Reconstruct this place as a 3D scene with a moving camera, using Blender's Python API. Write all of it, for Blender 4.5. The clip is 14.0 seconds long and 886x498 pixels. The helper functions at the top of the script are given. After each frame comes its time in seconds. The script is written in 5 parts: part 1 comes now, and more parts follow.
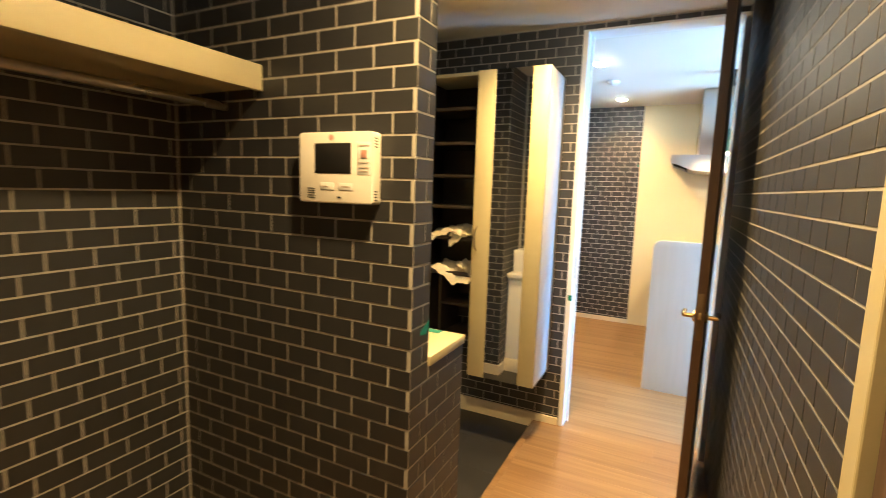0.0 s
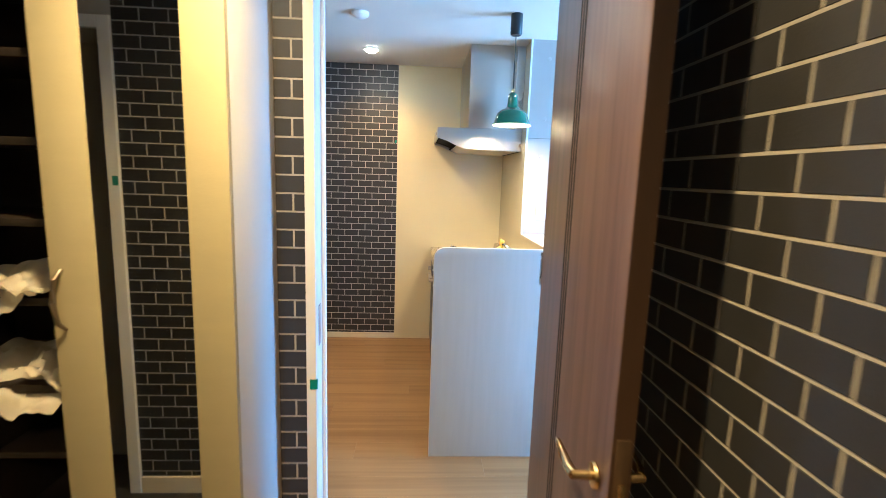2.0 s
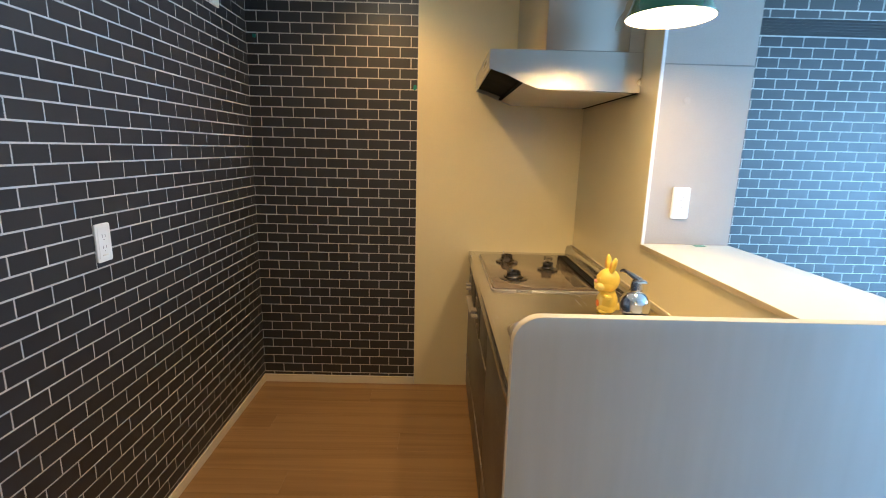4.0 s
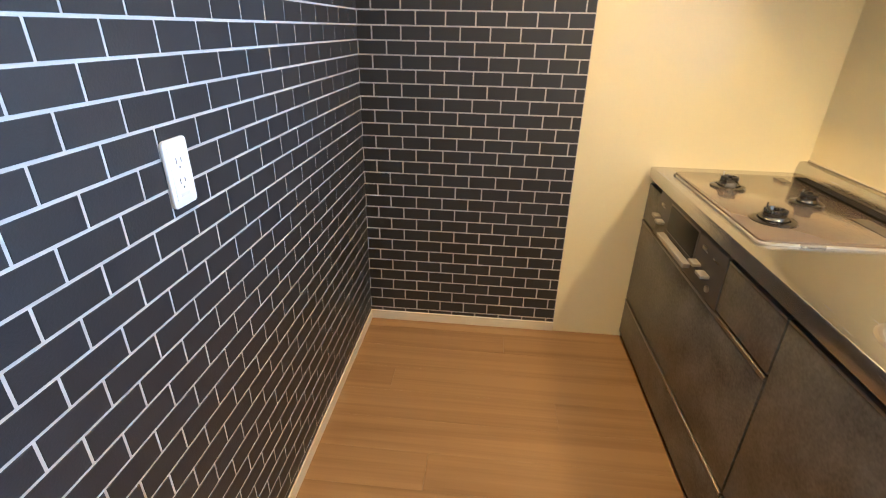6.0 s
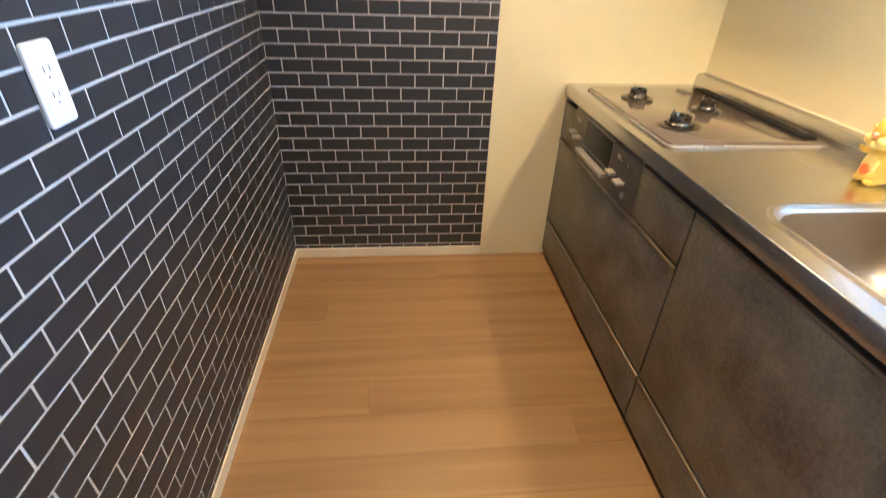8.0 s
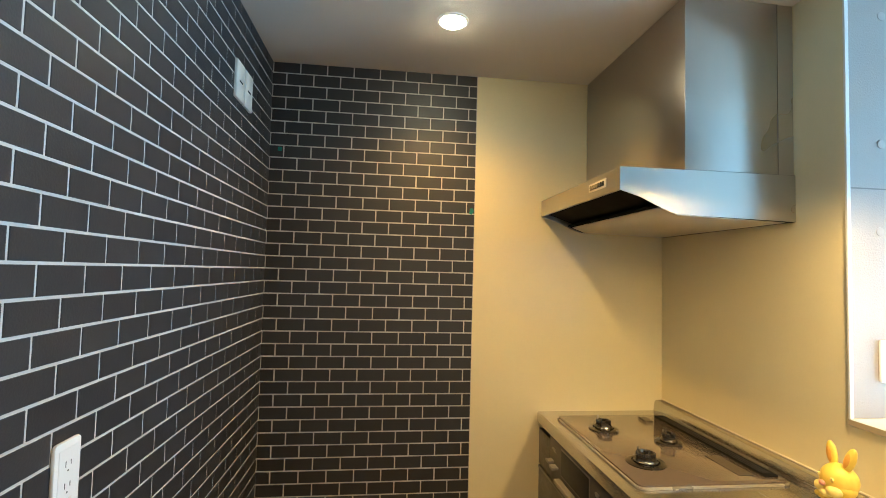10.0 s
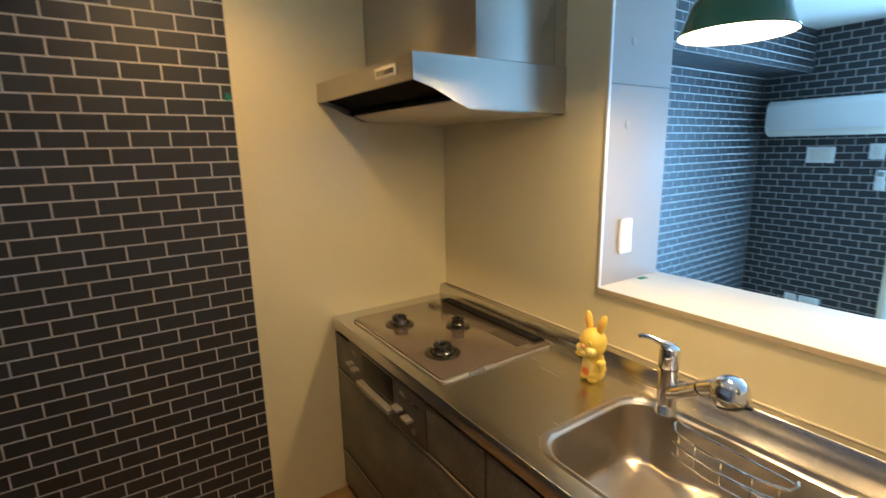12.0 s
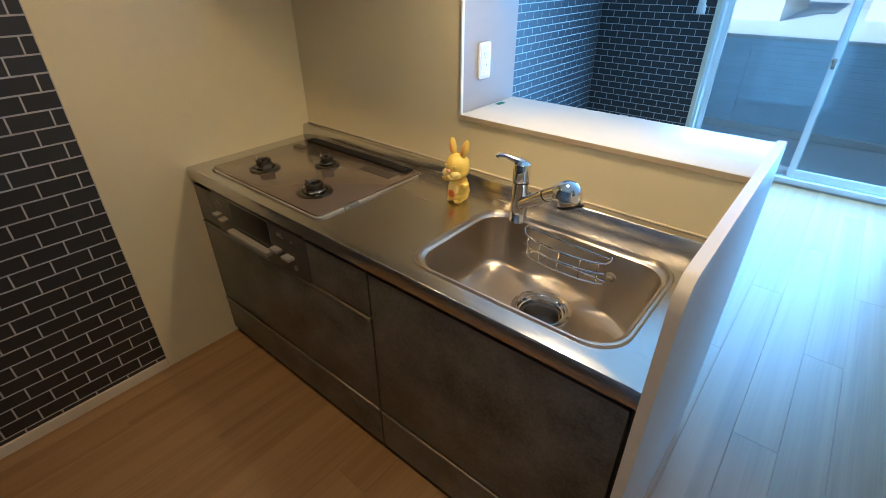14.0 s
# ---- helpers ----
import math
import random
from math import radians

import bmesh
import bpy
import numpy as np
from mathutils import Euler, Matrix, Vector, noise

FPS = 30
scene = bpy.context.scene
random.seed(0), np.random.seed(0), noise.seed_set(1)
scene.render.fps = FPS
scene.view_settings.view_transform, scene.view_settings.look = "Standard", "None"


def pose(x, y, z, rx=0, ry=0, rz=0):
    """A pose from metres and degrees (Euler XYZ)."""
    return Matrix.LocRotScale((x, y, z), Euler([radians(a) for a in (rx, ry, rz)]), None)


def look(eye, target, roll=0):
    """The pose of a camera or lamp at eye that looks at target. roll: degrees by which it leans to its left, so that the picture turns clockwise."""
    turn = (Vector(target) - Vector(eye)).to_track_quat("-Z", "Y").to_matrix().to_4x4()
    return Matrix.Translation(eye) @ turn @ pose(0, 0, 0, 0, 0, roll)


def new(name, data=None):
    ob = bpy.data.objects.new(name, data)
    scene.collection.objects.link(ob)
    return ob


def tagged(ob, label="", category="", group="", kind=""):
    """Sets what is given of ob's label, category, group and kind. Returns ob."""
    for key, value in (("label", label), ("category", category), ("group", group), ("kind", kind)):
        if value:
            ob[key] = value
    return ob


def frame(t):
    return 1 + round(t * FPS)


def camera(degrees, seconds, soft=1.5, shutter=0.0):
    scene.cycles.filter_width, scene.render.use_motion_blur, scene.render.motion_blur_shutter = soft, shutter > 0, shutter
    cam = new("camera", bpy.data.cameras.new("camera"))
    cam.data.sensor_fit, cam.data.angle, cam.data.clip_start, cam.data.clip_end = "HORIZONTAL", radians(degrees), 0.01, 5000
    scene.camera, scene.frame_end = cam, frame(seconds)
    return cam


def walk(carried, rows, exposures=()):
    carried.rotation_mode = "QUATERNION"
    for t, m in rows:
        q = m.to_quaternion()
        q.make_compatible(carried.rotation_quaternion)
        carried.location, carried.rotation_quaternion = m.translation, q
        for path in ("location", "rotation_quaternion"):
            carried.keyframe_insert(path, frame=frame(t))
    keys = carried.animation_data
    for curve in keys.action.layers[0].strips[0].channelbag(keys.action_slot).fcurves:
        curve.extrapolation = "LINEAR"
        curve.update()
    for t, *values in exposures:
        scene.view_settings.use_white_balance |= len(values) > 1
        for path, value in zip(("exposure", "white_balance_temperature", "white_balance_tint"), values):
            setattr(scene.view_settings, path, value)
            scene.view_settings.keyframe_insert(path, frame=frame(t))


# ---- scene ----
cam = camera(86.4, 14.0, soft=0.42, shutter=0.3)
PATH = [
    (0, (1.339, -5.575, 1.441), (0.458, -3.798, 1.187), 1.9),
    (0.5, (1.212, -5.338, 1.437), (0.773, -3.412, 1.123), 1.4),
    (1, (1.19, -4.997, 1.473), (0.912, -3.041, 1.161), 1.0),
    (1.5, (1.144, -4.593, 1.476), (1.035, -2.62, 1.169), 1.5),
    (2, (1.109, -4.159, 1.468), (1.218, -2.185, 1.166), 1.9),
    (4.3, (1.017, -2.538, 1.417), (0.994, -0.593, 0.953), 1.2),
    (4.5, (0.979, -2.441, 1.41), (0.891, -0.509, 0.904), 1.4),
    (5, (0.884, -2.189, 1.394), (0.596, -0.314, 0.761), 1.4),
    (5.5, (0.746, -2.04, 1.358), (0.425, -0.217, 0.603), 1.5),
    (6, (0.548, -2.011, 1.358), (0.381, -0.207, 0.508), 1.2),
    (6.5, (0.516, -2.024, 1.335), (0.553, -0.295, 0.335), 1.3),
    (7, (0.529, -2.016, 1.278), (0.651, -0.401, 0.108), 2.0),
    (7.5, (0.523, -2.01, 1.282), (0.679, -0.439, 0.054), 2.3),
    (8, (0.524, -2.018, 1.299), (0.694, -0.331, 0.238), 2.0),
    (8.5, (0.533, -2.058, 1.390), (0.745, -0.155, 0.806), 2.2),
    (9, (0.529, -2.104, 1.459), (0.75, -0.117, 1.393), 1.8),
    (9.2, (0.524, -2.122, 1.473), (0.742, -0.137, 1.567), 1.6),
    (11.3, (0.56, -2.073, 1.474), (1.053, -0.136, 1.55), -0.4),
    (11.5, (0.567, -2.037, 1.497), (1.238, -0.153, 1.441), -1.1),
    (12, (0.551, -1.9, 1.557), (1.637, -0.273, 1.141), -1.1),
    (12.5, (0.533, -1.88, 1.562), (1.753, -0.496, 0.789), -0.8),
    (13, (0.533, -1.937, 1.536), (1.796, -0.714, 0.584), -0.3),
    (13.5, (0.517, -1.939, 1.544), (1.81, -0.781, 0.55), -0.5),
    (14, (0.521, -1.937, 1.535), (1.835, -0.834, 0.507), -0.2),
]
walk(cam, [(t, look(e, g, r)) for t, e, g, r in PATH],
     exposures=[(0, 2.12, 5450, 4), (1.0, 2.0, 5100, 4), (2.2, 1.40, 4850, 4), (4.3, 0.65, 5850, 4), (5.0, 1.2, 5500, 4), (5.5, 1.5, 5250, 4), (7.5, 1.75, 4800, 4), (8.2, 1.75, 4850, 4), (9.0, 1.15, 5700, -3), (11.5, 0.87, 6050, 0), (12.5, 0.05, 5050, 4), (14.0, 0.1, 4800, 4)])

# ---- light ----
world = bpy.data.worlds.new("sky")
scene.world = world
world.use_nodes = True
sky = world.node_tree.nodes.new("ShaderNodeTexSky")
sky.sky_type, sky.sun_disc = "NISHITA", False
sky.sun_elevation, sky.sun_rotation = radians(48), radians(280)
back = world.node_tree.nodes["Background"]
back.inputs["Strength"].default_value = 0.15
world.node_tree.links.new(sky.outputs[0], back.inputs[0])


def lamp(name, kind, power, colour, m, **kw):
    data = bpy.data.lights.new(name, kind)
    data.energy, data.color = power, colour
    for key, value in kw.items():
        if key == "size":
            data.size = value
        elif key == "size_y":
            data.size_y = value
        elif key == "radius":
            data.shadow_soft_size = value
        elif key == "angle":
            data.angle = radians(value)
        elif key == "shape":
            data.shape = value
        elif key == "spot":
            data.spot_size = radians(value)
            data.spot_blend = 0.9
    ob = new(name, data)
    ob.matrix_world = m
    return ob


WARM = (1.0, 0.57, 0.18)
lamp("sun", "SUN", 5.0, (1.0, 0.95, 0.88), look((-6, 1.5, 9), (2, 0, 0)), angle=0.5)
lamp("window_daylight", "AREA", 138, (0.33, 0.62, 1.0), look((5.034, -1.80, 1.05), (3.0, -1.80, 0.95)), shape="RECTANGLE", size=1.55, size_y=1.9)
KITCHEN = (1.0, 0.50, 0.115)
lamp("kitchen_lamp_far", "SPOT", 31, KITCHEN, look((0.735, -0.47, 2.35), (0.735, -0.47, 0)), radius=0.04, spot=142)
lamp("kitchen_lamp_near", "SPOT", 19, KITCHEN, look((0.735, -1.88, 2.35), (0.735, -1.88, 0)), radius=0.04, spot=142)
lamp("hall_lamp_far", "SPOT", 62, WARM, look((0.78, -3.44, 2.35), (0.78, -3.44, 0)), radius=0.04, spot=142)
lamp("hall_lamp_near", "SPOT", 54, WARM, look((1.05, -4.95, 2.35), (1.05, -4.95, 0)), radius=0.04, spot=142)
lamp("pendant_lamp", "POINT", 25, (1.0, 0.60, 0.24), pose(1.635, -1.375, 1.822), radius=0.045)

# ---- materials ----
def mat(name, colour, rough=0.5, metal=0.0, var=0.08, scale=6.0, bump=0.0, bump_scale=120.0, stretch=(1, 1, 1), rnd=0.0, spec=0.5, coat=0.0):
    """A surface with broad and fine variation of its colour and gloss, and a fine relief."""
    m = bpy.data.materials.new(name)
    m.use_nodes = True
    nt = m.node_tree
    n, l = nt.nodes, nt.links
    p = n["Principled BSDF"]
    p.inputs["Metallic"].default_value = metal
    p.inputs["Specular IOR Level"].default_value = spec
    p.inputs["Coat Weight"].default_value = coat
    tc = n.new("ShaderNodeTexCoord")
    mp = n.new("ShaderNodeMapping")
    mp.inputs["Scale"].default_value = stretch
    l.new(tc.outputs["Object"], mp.inputs["Vector"])
    big = n.new("ShaderNodeTexNoise")
    big.inputs["Scale"].default_value, big.inputs["Detail"].default_value = scale, 4
    fine = n.new("ShaderNodeTexNoise")
    fine.inputs["Scale"].default_value, fine.inputs["Detail"].default_value = bump_scale, 3
    l.new(mp.outputs[0], big.inputs["Vector"])
    l.new(mp.outputs[0], fine.inputs["Vector"])
    total = n.new("ShaderNodeMath")
    total.operation = "ADD"
    half = n.new("ShaderNodeMath")
    half.operation, half.inputs[1].default_value = "MULTIPLY", 0.5
    l.new(fine.outputs[0], half.inputs[0])
    l.new(big.outputs[0], total.inputs[0])
    l.new(half.outputs[0], total.inputs[1])
    val = n.new("ShaderNodeMapRange")
    val.inputs["From Min"].default_value, val.inputs["From Max"].default_value = 0.35, 1.15
    val.inputs["To Min"].default_value, val.inputs["To Max"].default_value = 1 - var, 1 + var
    l.new(total.outputs[0], val.inputs["Value"])
    out = val.outputs[0]
    if rnd:
        oi = n.new("ShaderNodeObjectInfo")
        rr = n.new("ShaderNodeMapRange")
        rr.inputs["To Min"].default_value, rr.inputs["To Max"].default_value = 1 - rnd, 1 + rnd
        l.new(oi.outputs["Random"], rr.inputs["Value"])
        mm = n.new("ShaderNodeMath")
        mm.operation = "MULTIPLY"
        l.new(out, mm.inputs[0])
        l.new(rr.outputs[0], mm.inputs[1])
        out = mm.outputs[0]
    mix = n.new("ShaderNodeVectorMath")
    mix.operation = "SCALE"
    mix.inputs[0].default_value = colour
    l.new(out, mix.inputs["Scale"])
    l.new(mix.outputs[0], p.inputs["Base Color"])
    rg = n.new("ShaderNodeMapRange")
    rg.inputs["From Min"].default_value, rg.inputs["From Max"].default_value = 0.3, 0.7
    rg.inputs["To Min"].default_value, rg.inputs["To Max"].default_value = max(0.02, rough * 0.85), min(1, rough * 1.15)
    l.new(big.outputs[0], rg.inputs["Value"])
    l.new(rg.outputs[0], p.inputs["Roughness"])
    if bump:
        b = n.new("ShaderNodeBump")
        b.inputs["Strength"].default_value, b.inputs["Distance"].default_value = bump, 0.002
        l.new(fine.outputs[0], b.inputs["Height"])
        l.new(b.outputs[0], p.inputs["Normal"])
    return m


def wood(name, dark, light, rough=0.42, grain=(1.2, 26, 26), rnd=0.10):
    m = bpy.data.materials.new(name)
    m.use_nodes = True
    n, l = m.node_tree.nodes, m.node_tree.links
    p = n["Principled BSDF"]
    tc, oi = n.new("ShaderNodeTexCoord"), n.new("ShaderNodeObjectInfo")
    off = n.new("ShaderNodeVectorMath")
    off.operation = "MULTIPLY_ADD"
    off.inputs[1].default_value = (1, 1, 1)
    sh = n.new("ShaderNodeVectorMath")
    sh.operation = "SCALE"
    sh.inputs[0].default_value = (37, 19, 11)
    l.new(oi.outputs["Random"], sh.inputs["Scale"])
    l.new(tc.outputs["Object"], off.inputs[0])
    l.new(sh.outputs[0], off.inputs[2])
    mp = n.new("ShaderNodeMapping")
    mp.inputs["Scale"].default_value = grain
    l.new(off.outputs[0], mp.inputs["Vector"])
    a = n.new("ShaderNodeTexNoise")
    a.inputs["Scale"].default_value, a.inputs["Detail"].default_value, a.inputs["Distortion"].default_value = 1.0, 6, 0.6
    l.new(mp.outputs[0], a.inputs["Vector"])
    mp2 = n.new("ShaderNodeMapping")
    mp2.inputs["Scale"].default_value = (grain[0] * 2.5, grain[1] * 7, grain[2] * 7)
    l.new(off.outputs[0], mp2.inputs["Vector"])
    f = n.new("ShaderNodeTexNoise")
    f.inputs["Scale"].default_value, f.inputs["Detail"].default_value = 1.0, 3
    l.new(mp2.outputs[0], f.inputs["Vector"])
    add = n.new("ShaderNodeMath")
    add.operation = "MULTIPLY_ADD"
    add.inputs[1].default_value = 0.35
    l.new(f.outputs[0], add.inputs[0])
    l.new(a.outputs[0], add.inputs[2])
    ramp = n.new("ShaderNodeValToRGB")
    ramp.color_ramp.elements[0].position, ramp.color_ramp.elements[0].color = 0.42, (*dark, 1)
    ramp.color_ramp.elements[1].position, ramp.color_ramp.elements[1].color = 0.82, (*light, 1)
    l.new(add.outputs[0], ramp.inputs[0])
    rr = n.new("ShaderNodeMapRange")
    rr.inputs["To Min"].default_value, rr.inputs["To Max"].default_value = 1 - rnd, 1 + rnd
    l.new(oi.outputs["Random"], rr.inputs["Value"])
    sc = n.new("ShaderNodeVectorMath")
    sc.operation = "SCALE"
    l.new(ramp.outputs[0], sc.inputs[0])
    l.new(rr.outputs[0], sc.inputs["Scale"])
    l.new(sc.outputs[0], p.inputs["Base Color"])
    p.inputs["Roughness"].default_value = rough
    b = n.new("ShaderNodeBump")
    b.inputs["Strength"].default_value, b.inputs["Distance"].default_value = 0.15, 0.001
    l.new(f.outputs[0], b.inputs["Height"])
    l.new(b.outputs[0], p.inputs["Normal"])
    return m


def glow(name, colour, power):
    m = bpy.data.materials.new(name)
    m.use_nodes = True
    p = m.node_tree.nodes["Principled BSDF"]
    p.inputs["Base Color"].default_value = (0.8, 0.8, 0.8, 1)
    p.inputs["Emission Color"].default_value = (*colour, 1)
    p.inputs["Emission Strength"].default_value = power
    return m


def glass(name, tint=(0.9, 0.96, 0.97), gloss=0.06):
    m = bpy.data.materials.new(name)
    m.use_nodes = True
    n, l = m.node_tree.nodes, m.node_tree.links
    n.remove(n["Principled BSDF"])
    t, g, x = n.new("ShaderNodeBsdfTransparent"), n.new("ShaderNodeBsdfGlossy"), n.new("ShaderNodeMixShader")
    t.inputs[0].default_value = (*tint, 1)
    g.inputs["Roughness"].default_value = 0.02
    x.inputs[0].default_value = gloss
    l.new(t.outputs[0], x.inputs[1])
    l.new(g.outputs[0], x.inputs[2])
    l.new(x.outputs[0], n["Material Output"].inputs[0])
    return m


BRICK = mat("slate_brick_paper", (0.0205, 0.0215, 0.0245), 0.48, var=0.16, scale=3, bump=0.25, bump_scale=260, rnd=0.10, spec=0.70)
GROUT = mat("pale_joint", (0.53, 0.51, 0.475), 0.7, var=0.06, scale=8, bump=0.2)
# Hall walls use a darker joint colour than the kitchen and living room.
HALLGROUT = mat("darker_joint", (0.40, 0.38, 0.335), 0.7, var=0.08, scale=8, bump=0.2)
CREAM = mat("cream_kitchen_panel", (0.76, 0.685, 0.44), 0.22, var=0.03, scale=2, coat=0.2)
WHITE = mat("white_wallpaper", (0.74, 0.73, 0.70), 0.7, var=0.04, scale=4, bump=0.5, bump_scale=300)
CEIL = mat("ceiling_paper", (0.72, 0.685, 0.61), 0.8, var=0.04, scale=3, bump=0.4, bump_scale=250)
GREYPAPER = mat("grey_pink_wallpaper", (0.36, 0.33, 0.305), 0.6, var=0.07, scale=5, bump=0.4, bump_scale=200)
MATTBLACK = mat("matt_black_enamel", (0.010, 0.010, 0.010), 0.85, var=0.15, spec=0.06)
LAMINATE = mat("white_laminate", (0.78, 0.78, 0.76), 0.35, var=0.03, scale=3, bump=0.05)
TRIM = mat("pale_trim", (0.70, 0.63, 0.48), 0.45, var=0.05, scale=8)
IVORY = mat("ivory_door_board", (0.475, 0.43, 0.265), 0.42, var=0.04, scale=5, bump=0.1, stretch=(1, 1, 6))
STEEL = mat("brushed_steel", (0.60, 0.58, 0.55), 0.24, 1.0, var=0.05, scale=4, bump=0.06, bump_scale=60, stretch=(30, 1, 30))
SINKSTEEL = mat("satin_sink_steel", (0.52, 0.47, 0.40), 0.33, 1.0, var=0.05, scale=5)
HOODSTEEL = mat("hood_steel", (0.54, 0.51, 0.475), 0.30, 1.0, var=0.02, scale=1.2)
CHROME = mat("chrome", (0.82, 0.82, 0.82), 0.05, 1.0, var=0.02)
DARKSTEEL = mat("mottled_dark_front", (0.178, 0.173, 0.156), 0.40, 0.55, var=0.75, scale=6.5, bump=0.05, rnd=0.04)
CABEDGE = mat("dull_cabinet_edge", (0.30, 0.285, 0.26), 0.36, 0.9, var=0.06)
EDGE = mat("bright_edge_strip", (0.50, 0.48, 0.45), 0.28, 1.0, var=0.04)
BLACK = mat("black_plastic", (0.012, 0.012, 0.013), 0.4, var=0.1)
DARK = mat("dark_recess", (0.02, 0.02, 0.02), 0.6, var=0.1)
HOBGLASS = mat("bronze_hob_glass", (0.190, 0.148, 0.118), 0.17, 0.40, var=0.04, scale=3, coat=0.4)
HOBRIM = mat("pale_hob_rim", (0.44, 0.415, 0.365), 0.30, 0.6, var=0.04)
PLASTIC = mat("white_plastic", (0.80, 0.80, 0.78), 0.35, var=0.02)
PLASTICW = mat("aged_white_plastic", (0.74, 0.71, 0.64), 0.40, var=0.03)
FLOORWOOD = wood("oak_floor", (0.200, 0.112, 0.042), (0.308, 0.187, 0.080), 0.40, (0.55, 13, 13), 0.025)
DOORWOOD = wood("walnut_door", (0.070, 0.042, 0.032), (0.135, 0.085, 0.066), 0.40, (30, 30, 1.2), 0.02)
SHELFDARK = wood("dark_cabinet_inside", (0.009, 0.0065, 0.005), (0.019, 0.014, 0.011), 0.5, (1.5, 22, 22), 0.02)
BRASS = mat("brass", (0.55, 0.42, 0.20), 0.25, 1.0, var=0.05)
TILE = mat("dark_entrance_tile", (0.024, 0.024, 0.026), 0.38, var=0.15, scale=6, bump=0.2, rnd=0.08)
GREEN = mat("green_enamel", (0.012, 0.11, 0.055), 0.12, var=0.05, coat=0.6)
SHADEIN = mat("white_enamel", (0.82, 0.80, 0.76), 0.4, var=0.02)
YELLOW = mat("yellow_vinyl", (0.82, 0.60, 0.09), 0.45, var=0.06, scale=20)
CREAMV = mat("cream_vinyl", (0.83, 0.68, 0.22), 0.45, var=0.05, scale=20)
ORANGE = mat("orange_paint", (0.80, 0.20, 0.03), 0.45, var=0.05)
PINK = mat("pink_paint", (0.80, 0.38, 0.28), 0.45, var=0.05)
PAPER = mat("soft_white_paper", (0.75, 0.71, 0.62), 0.8, var=0.05, scale=12, bump=0.3, bump_scale=40)
TAPE = mat("green_masking_tape", (0.01, 0.20, 0.15), 0.5, var=0.08)
GLASS = glass("window_glass")
MIRROR = mat("mirror_glass", (0.80, 0.81, 0.80), 0.02, 1.0, var=0.0)
ALU = mat("pale_window_frame", (0.72, 0.73, 0.72), 0.40, var=0.02)
# The blue cast of daylight is put into the grey block's colour.
BLOCK = mat("daylight_blue_block", (0.52, 0.63, 0.71), 0.85, var=0.10, scale=4, bump=0.4, bump_scale=90, rnd=0.04)
CONCRETE = mat("pale_concrete", (0.55, 0.55, 0.53), 0.85, var=0.12, scale=2, bump=0.4)
HOUSEWALL = mat("pale_siding", (0.68, 0.67, 0.64), 0.7, var=0.05, scale=2)
ROOF = mat("grey_roof_slate", (0.22, 0.23, 0.25), 0.7, var=0.1, scale=3)
DARKGLASS = mat("far_window_glass", (0.10, 0.14, 0.16), 0.08, var=0.1)
LAMPGLOW = glow("lamp_glow", (1.0, 0.80, 0.52), 60)
BULB = glow("bulb_glow", (1.0, 0.88, 0.68), 60)
SLOT = mat("grey_slot", (0.10, 0.10, 0.10), 0.6)
VENT = glow("vent_glow", (1.0, 0.88, 0.60), 3)
FADED = mat("faded_print", (0.45, 0.36, 0.30), 0.6)
BURNER = mat("burner_alloy", (0.13, 0.12, 0.108), 0.26, 0.9, var=0.15, scale=20)


# ---- mesh helpers ----
def box(bm, x0, y0, z0, x1, y1, z1, bevel=0.0, seg=2):
    r = bmesh.ops.create_cube(bm, size=1)
    vs = r["verts"]
    bmesh.ops.scale(bm, vec=(abs(x1 - x0), abs(y1 - y0), abs(z1 - z0)), verts=vs)
    bmesh.ops.translate(bm, vec=((x0 + x1) / 2, (y0 + y1) / 2, (z0 + z1) / 2), verts=vs)
    if bevel:
        es = list({e for v in vs for e in v.link_edges})
        bmesh.ops.bevel(bm, geom=es, offset=bevel, segments=seg, affect="EDGES", profile=0.5)
    return bm


def boxes(*rows, bevel=0.0):
    bm = bmesh.new()
    for r in rows:
        box(bm, *r, bevel=bevel)
    return bm


def one(x0, y0, z0, x1, y1, z1, bevel=0.0):
    return box(bmesh.new(), x0, y0, z0, x1, y1, z1, bevel)


def lathe(rows, n=32, centre=(0, 0, 0), axis="Z", bm=None, cap=True):
    """A turned shape from rows of (radius, height)."""
    bm = bm or bmesh.new()
    rings = []
    for r, h in rows:
        ring = []
        for i in range(n):
            a = 2 * math.pi * i / n
            p = (r * math.cos(a), r * math.sin(a), h)
            if axis == "X":
                p = (p[2], p[0], p[1])
            elif axis == "Y":
                p = (p[0], p[2], p[1])
            ring.append(bm.verts.new((p[0] + centre[0], p[1] + centre[1], p[2] + centre[2])))
        rings.append(ring)
    for a, b in zip(rings, rings[1:]):
        for i in range(n):
            bm.faces.new((a[i], a[(i + 1) % n], b[(i + 1) % n], b[i]))
    if cap and rows[0][0] > 1e-5:
        bm.faces.new(rings[0][::-1])
    if cap and rows[-1][0] > 1e-5:
        bm.faces.new(rings[-1])
    bmesh.ops.remove_doubles(bm, verts=bm.verts, dist=1e-6)
    bmesh.ops.recalc_face_normals(bm, faces=bm.faces)
    return bm


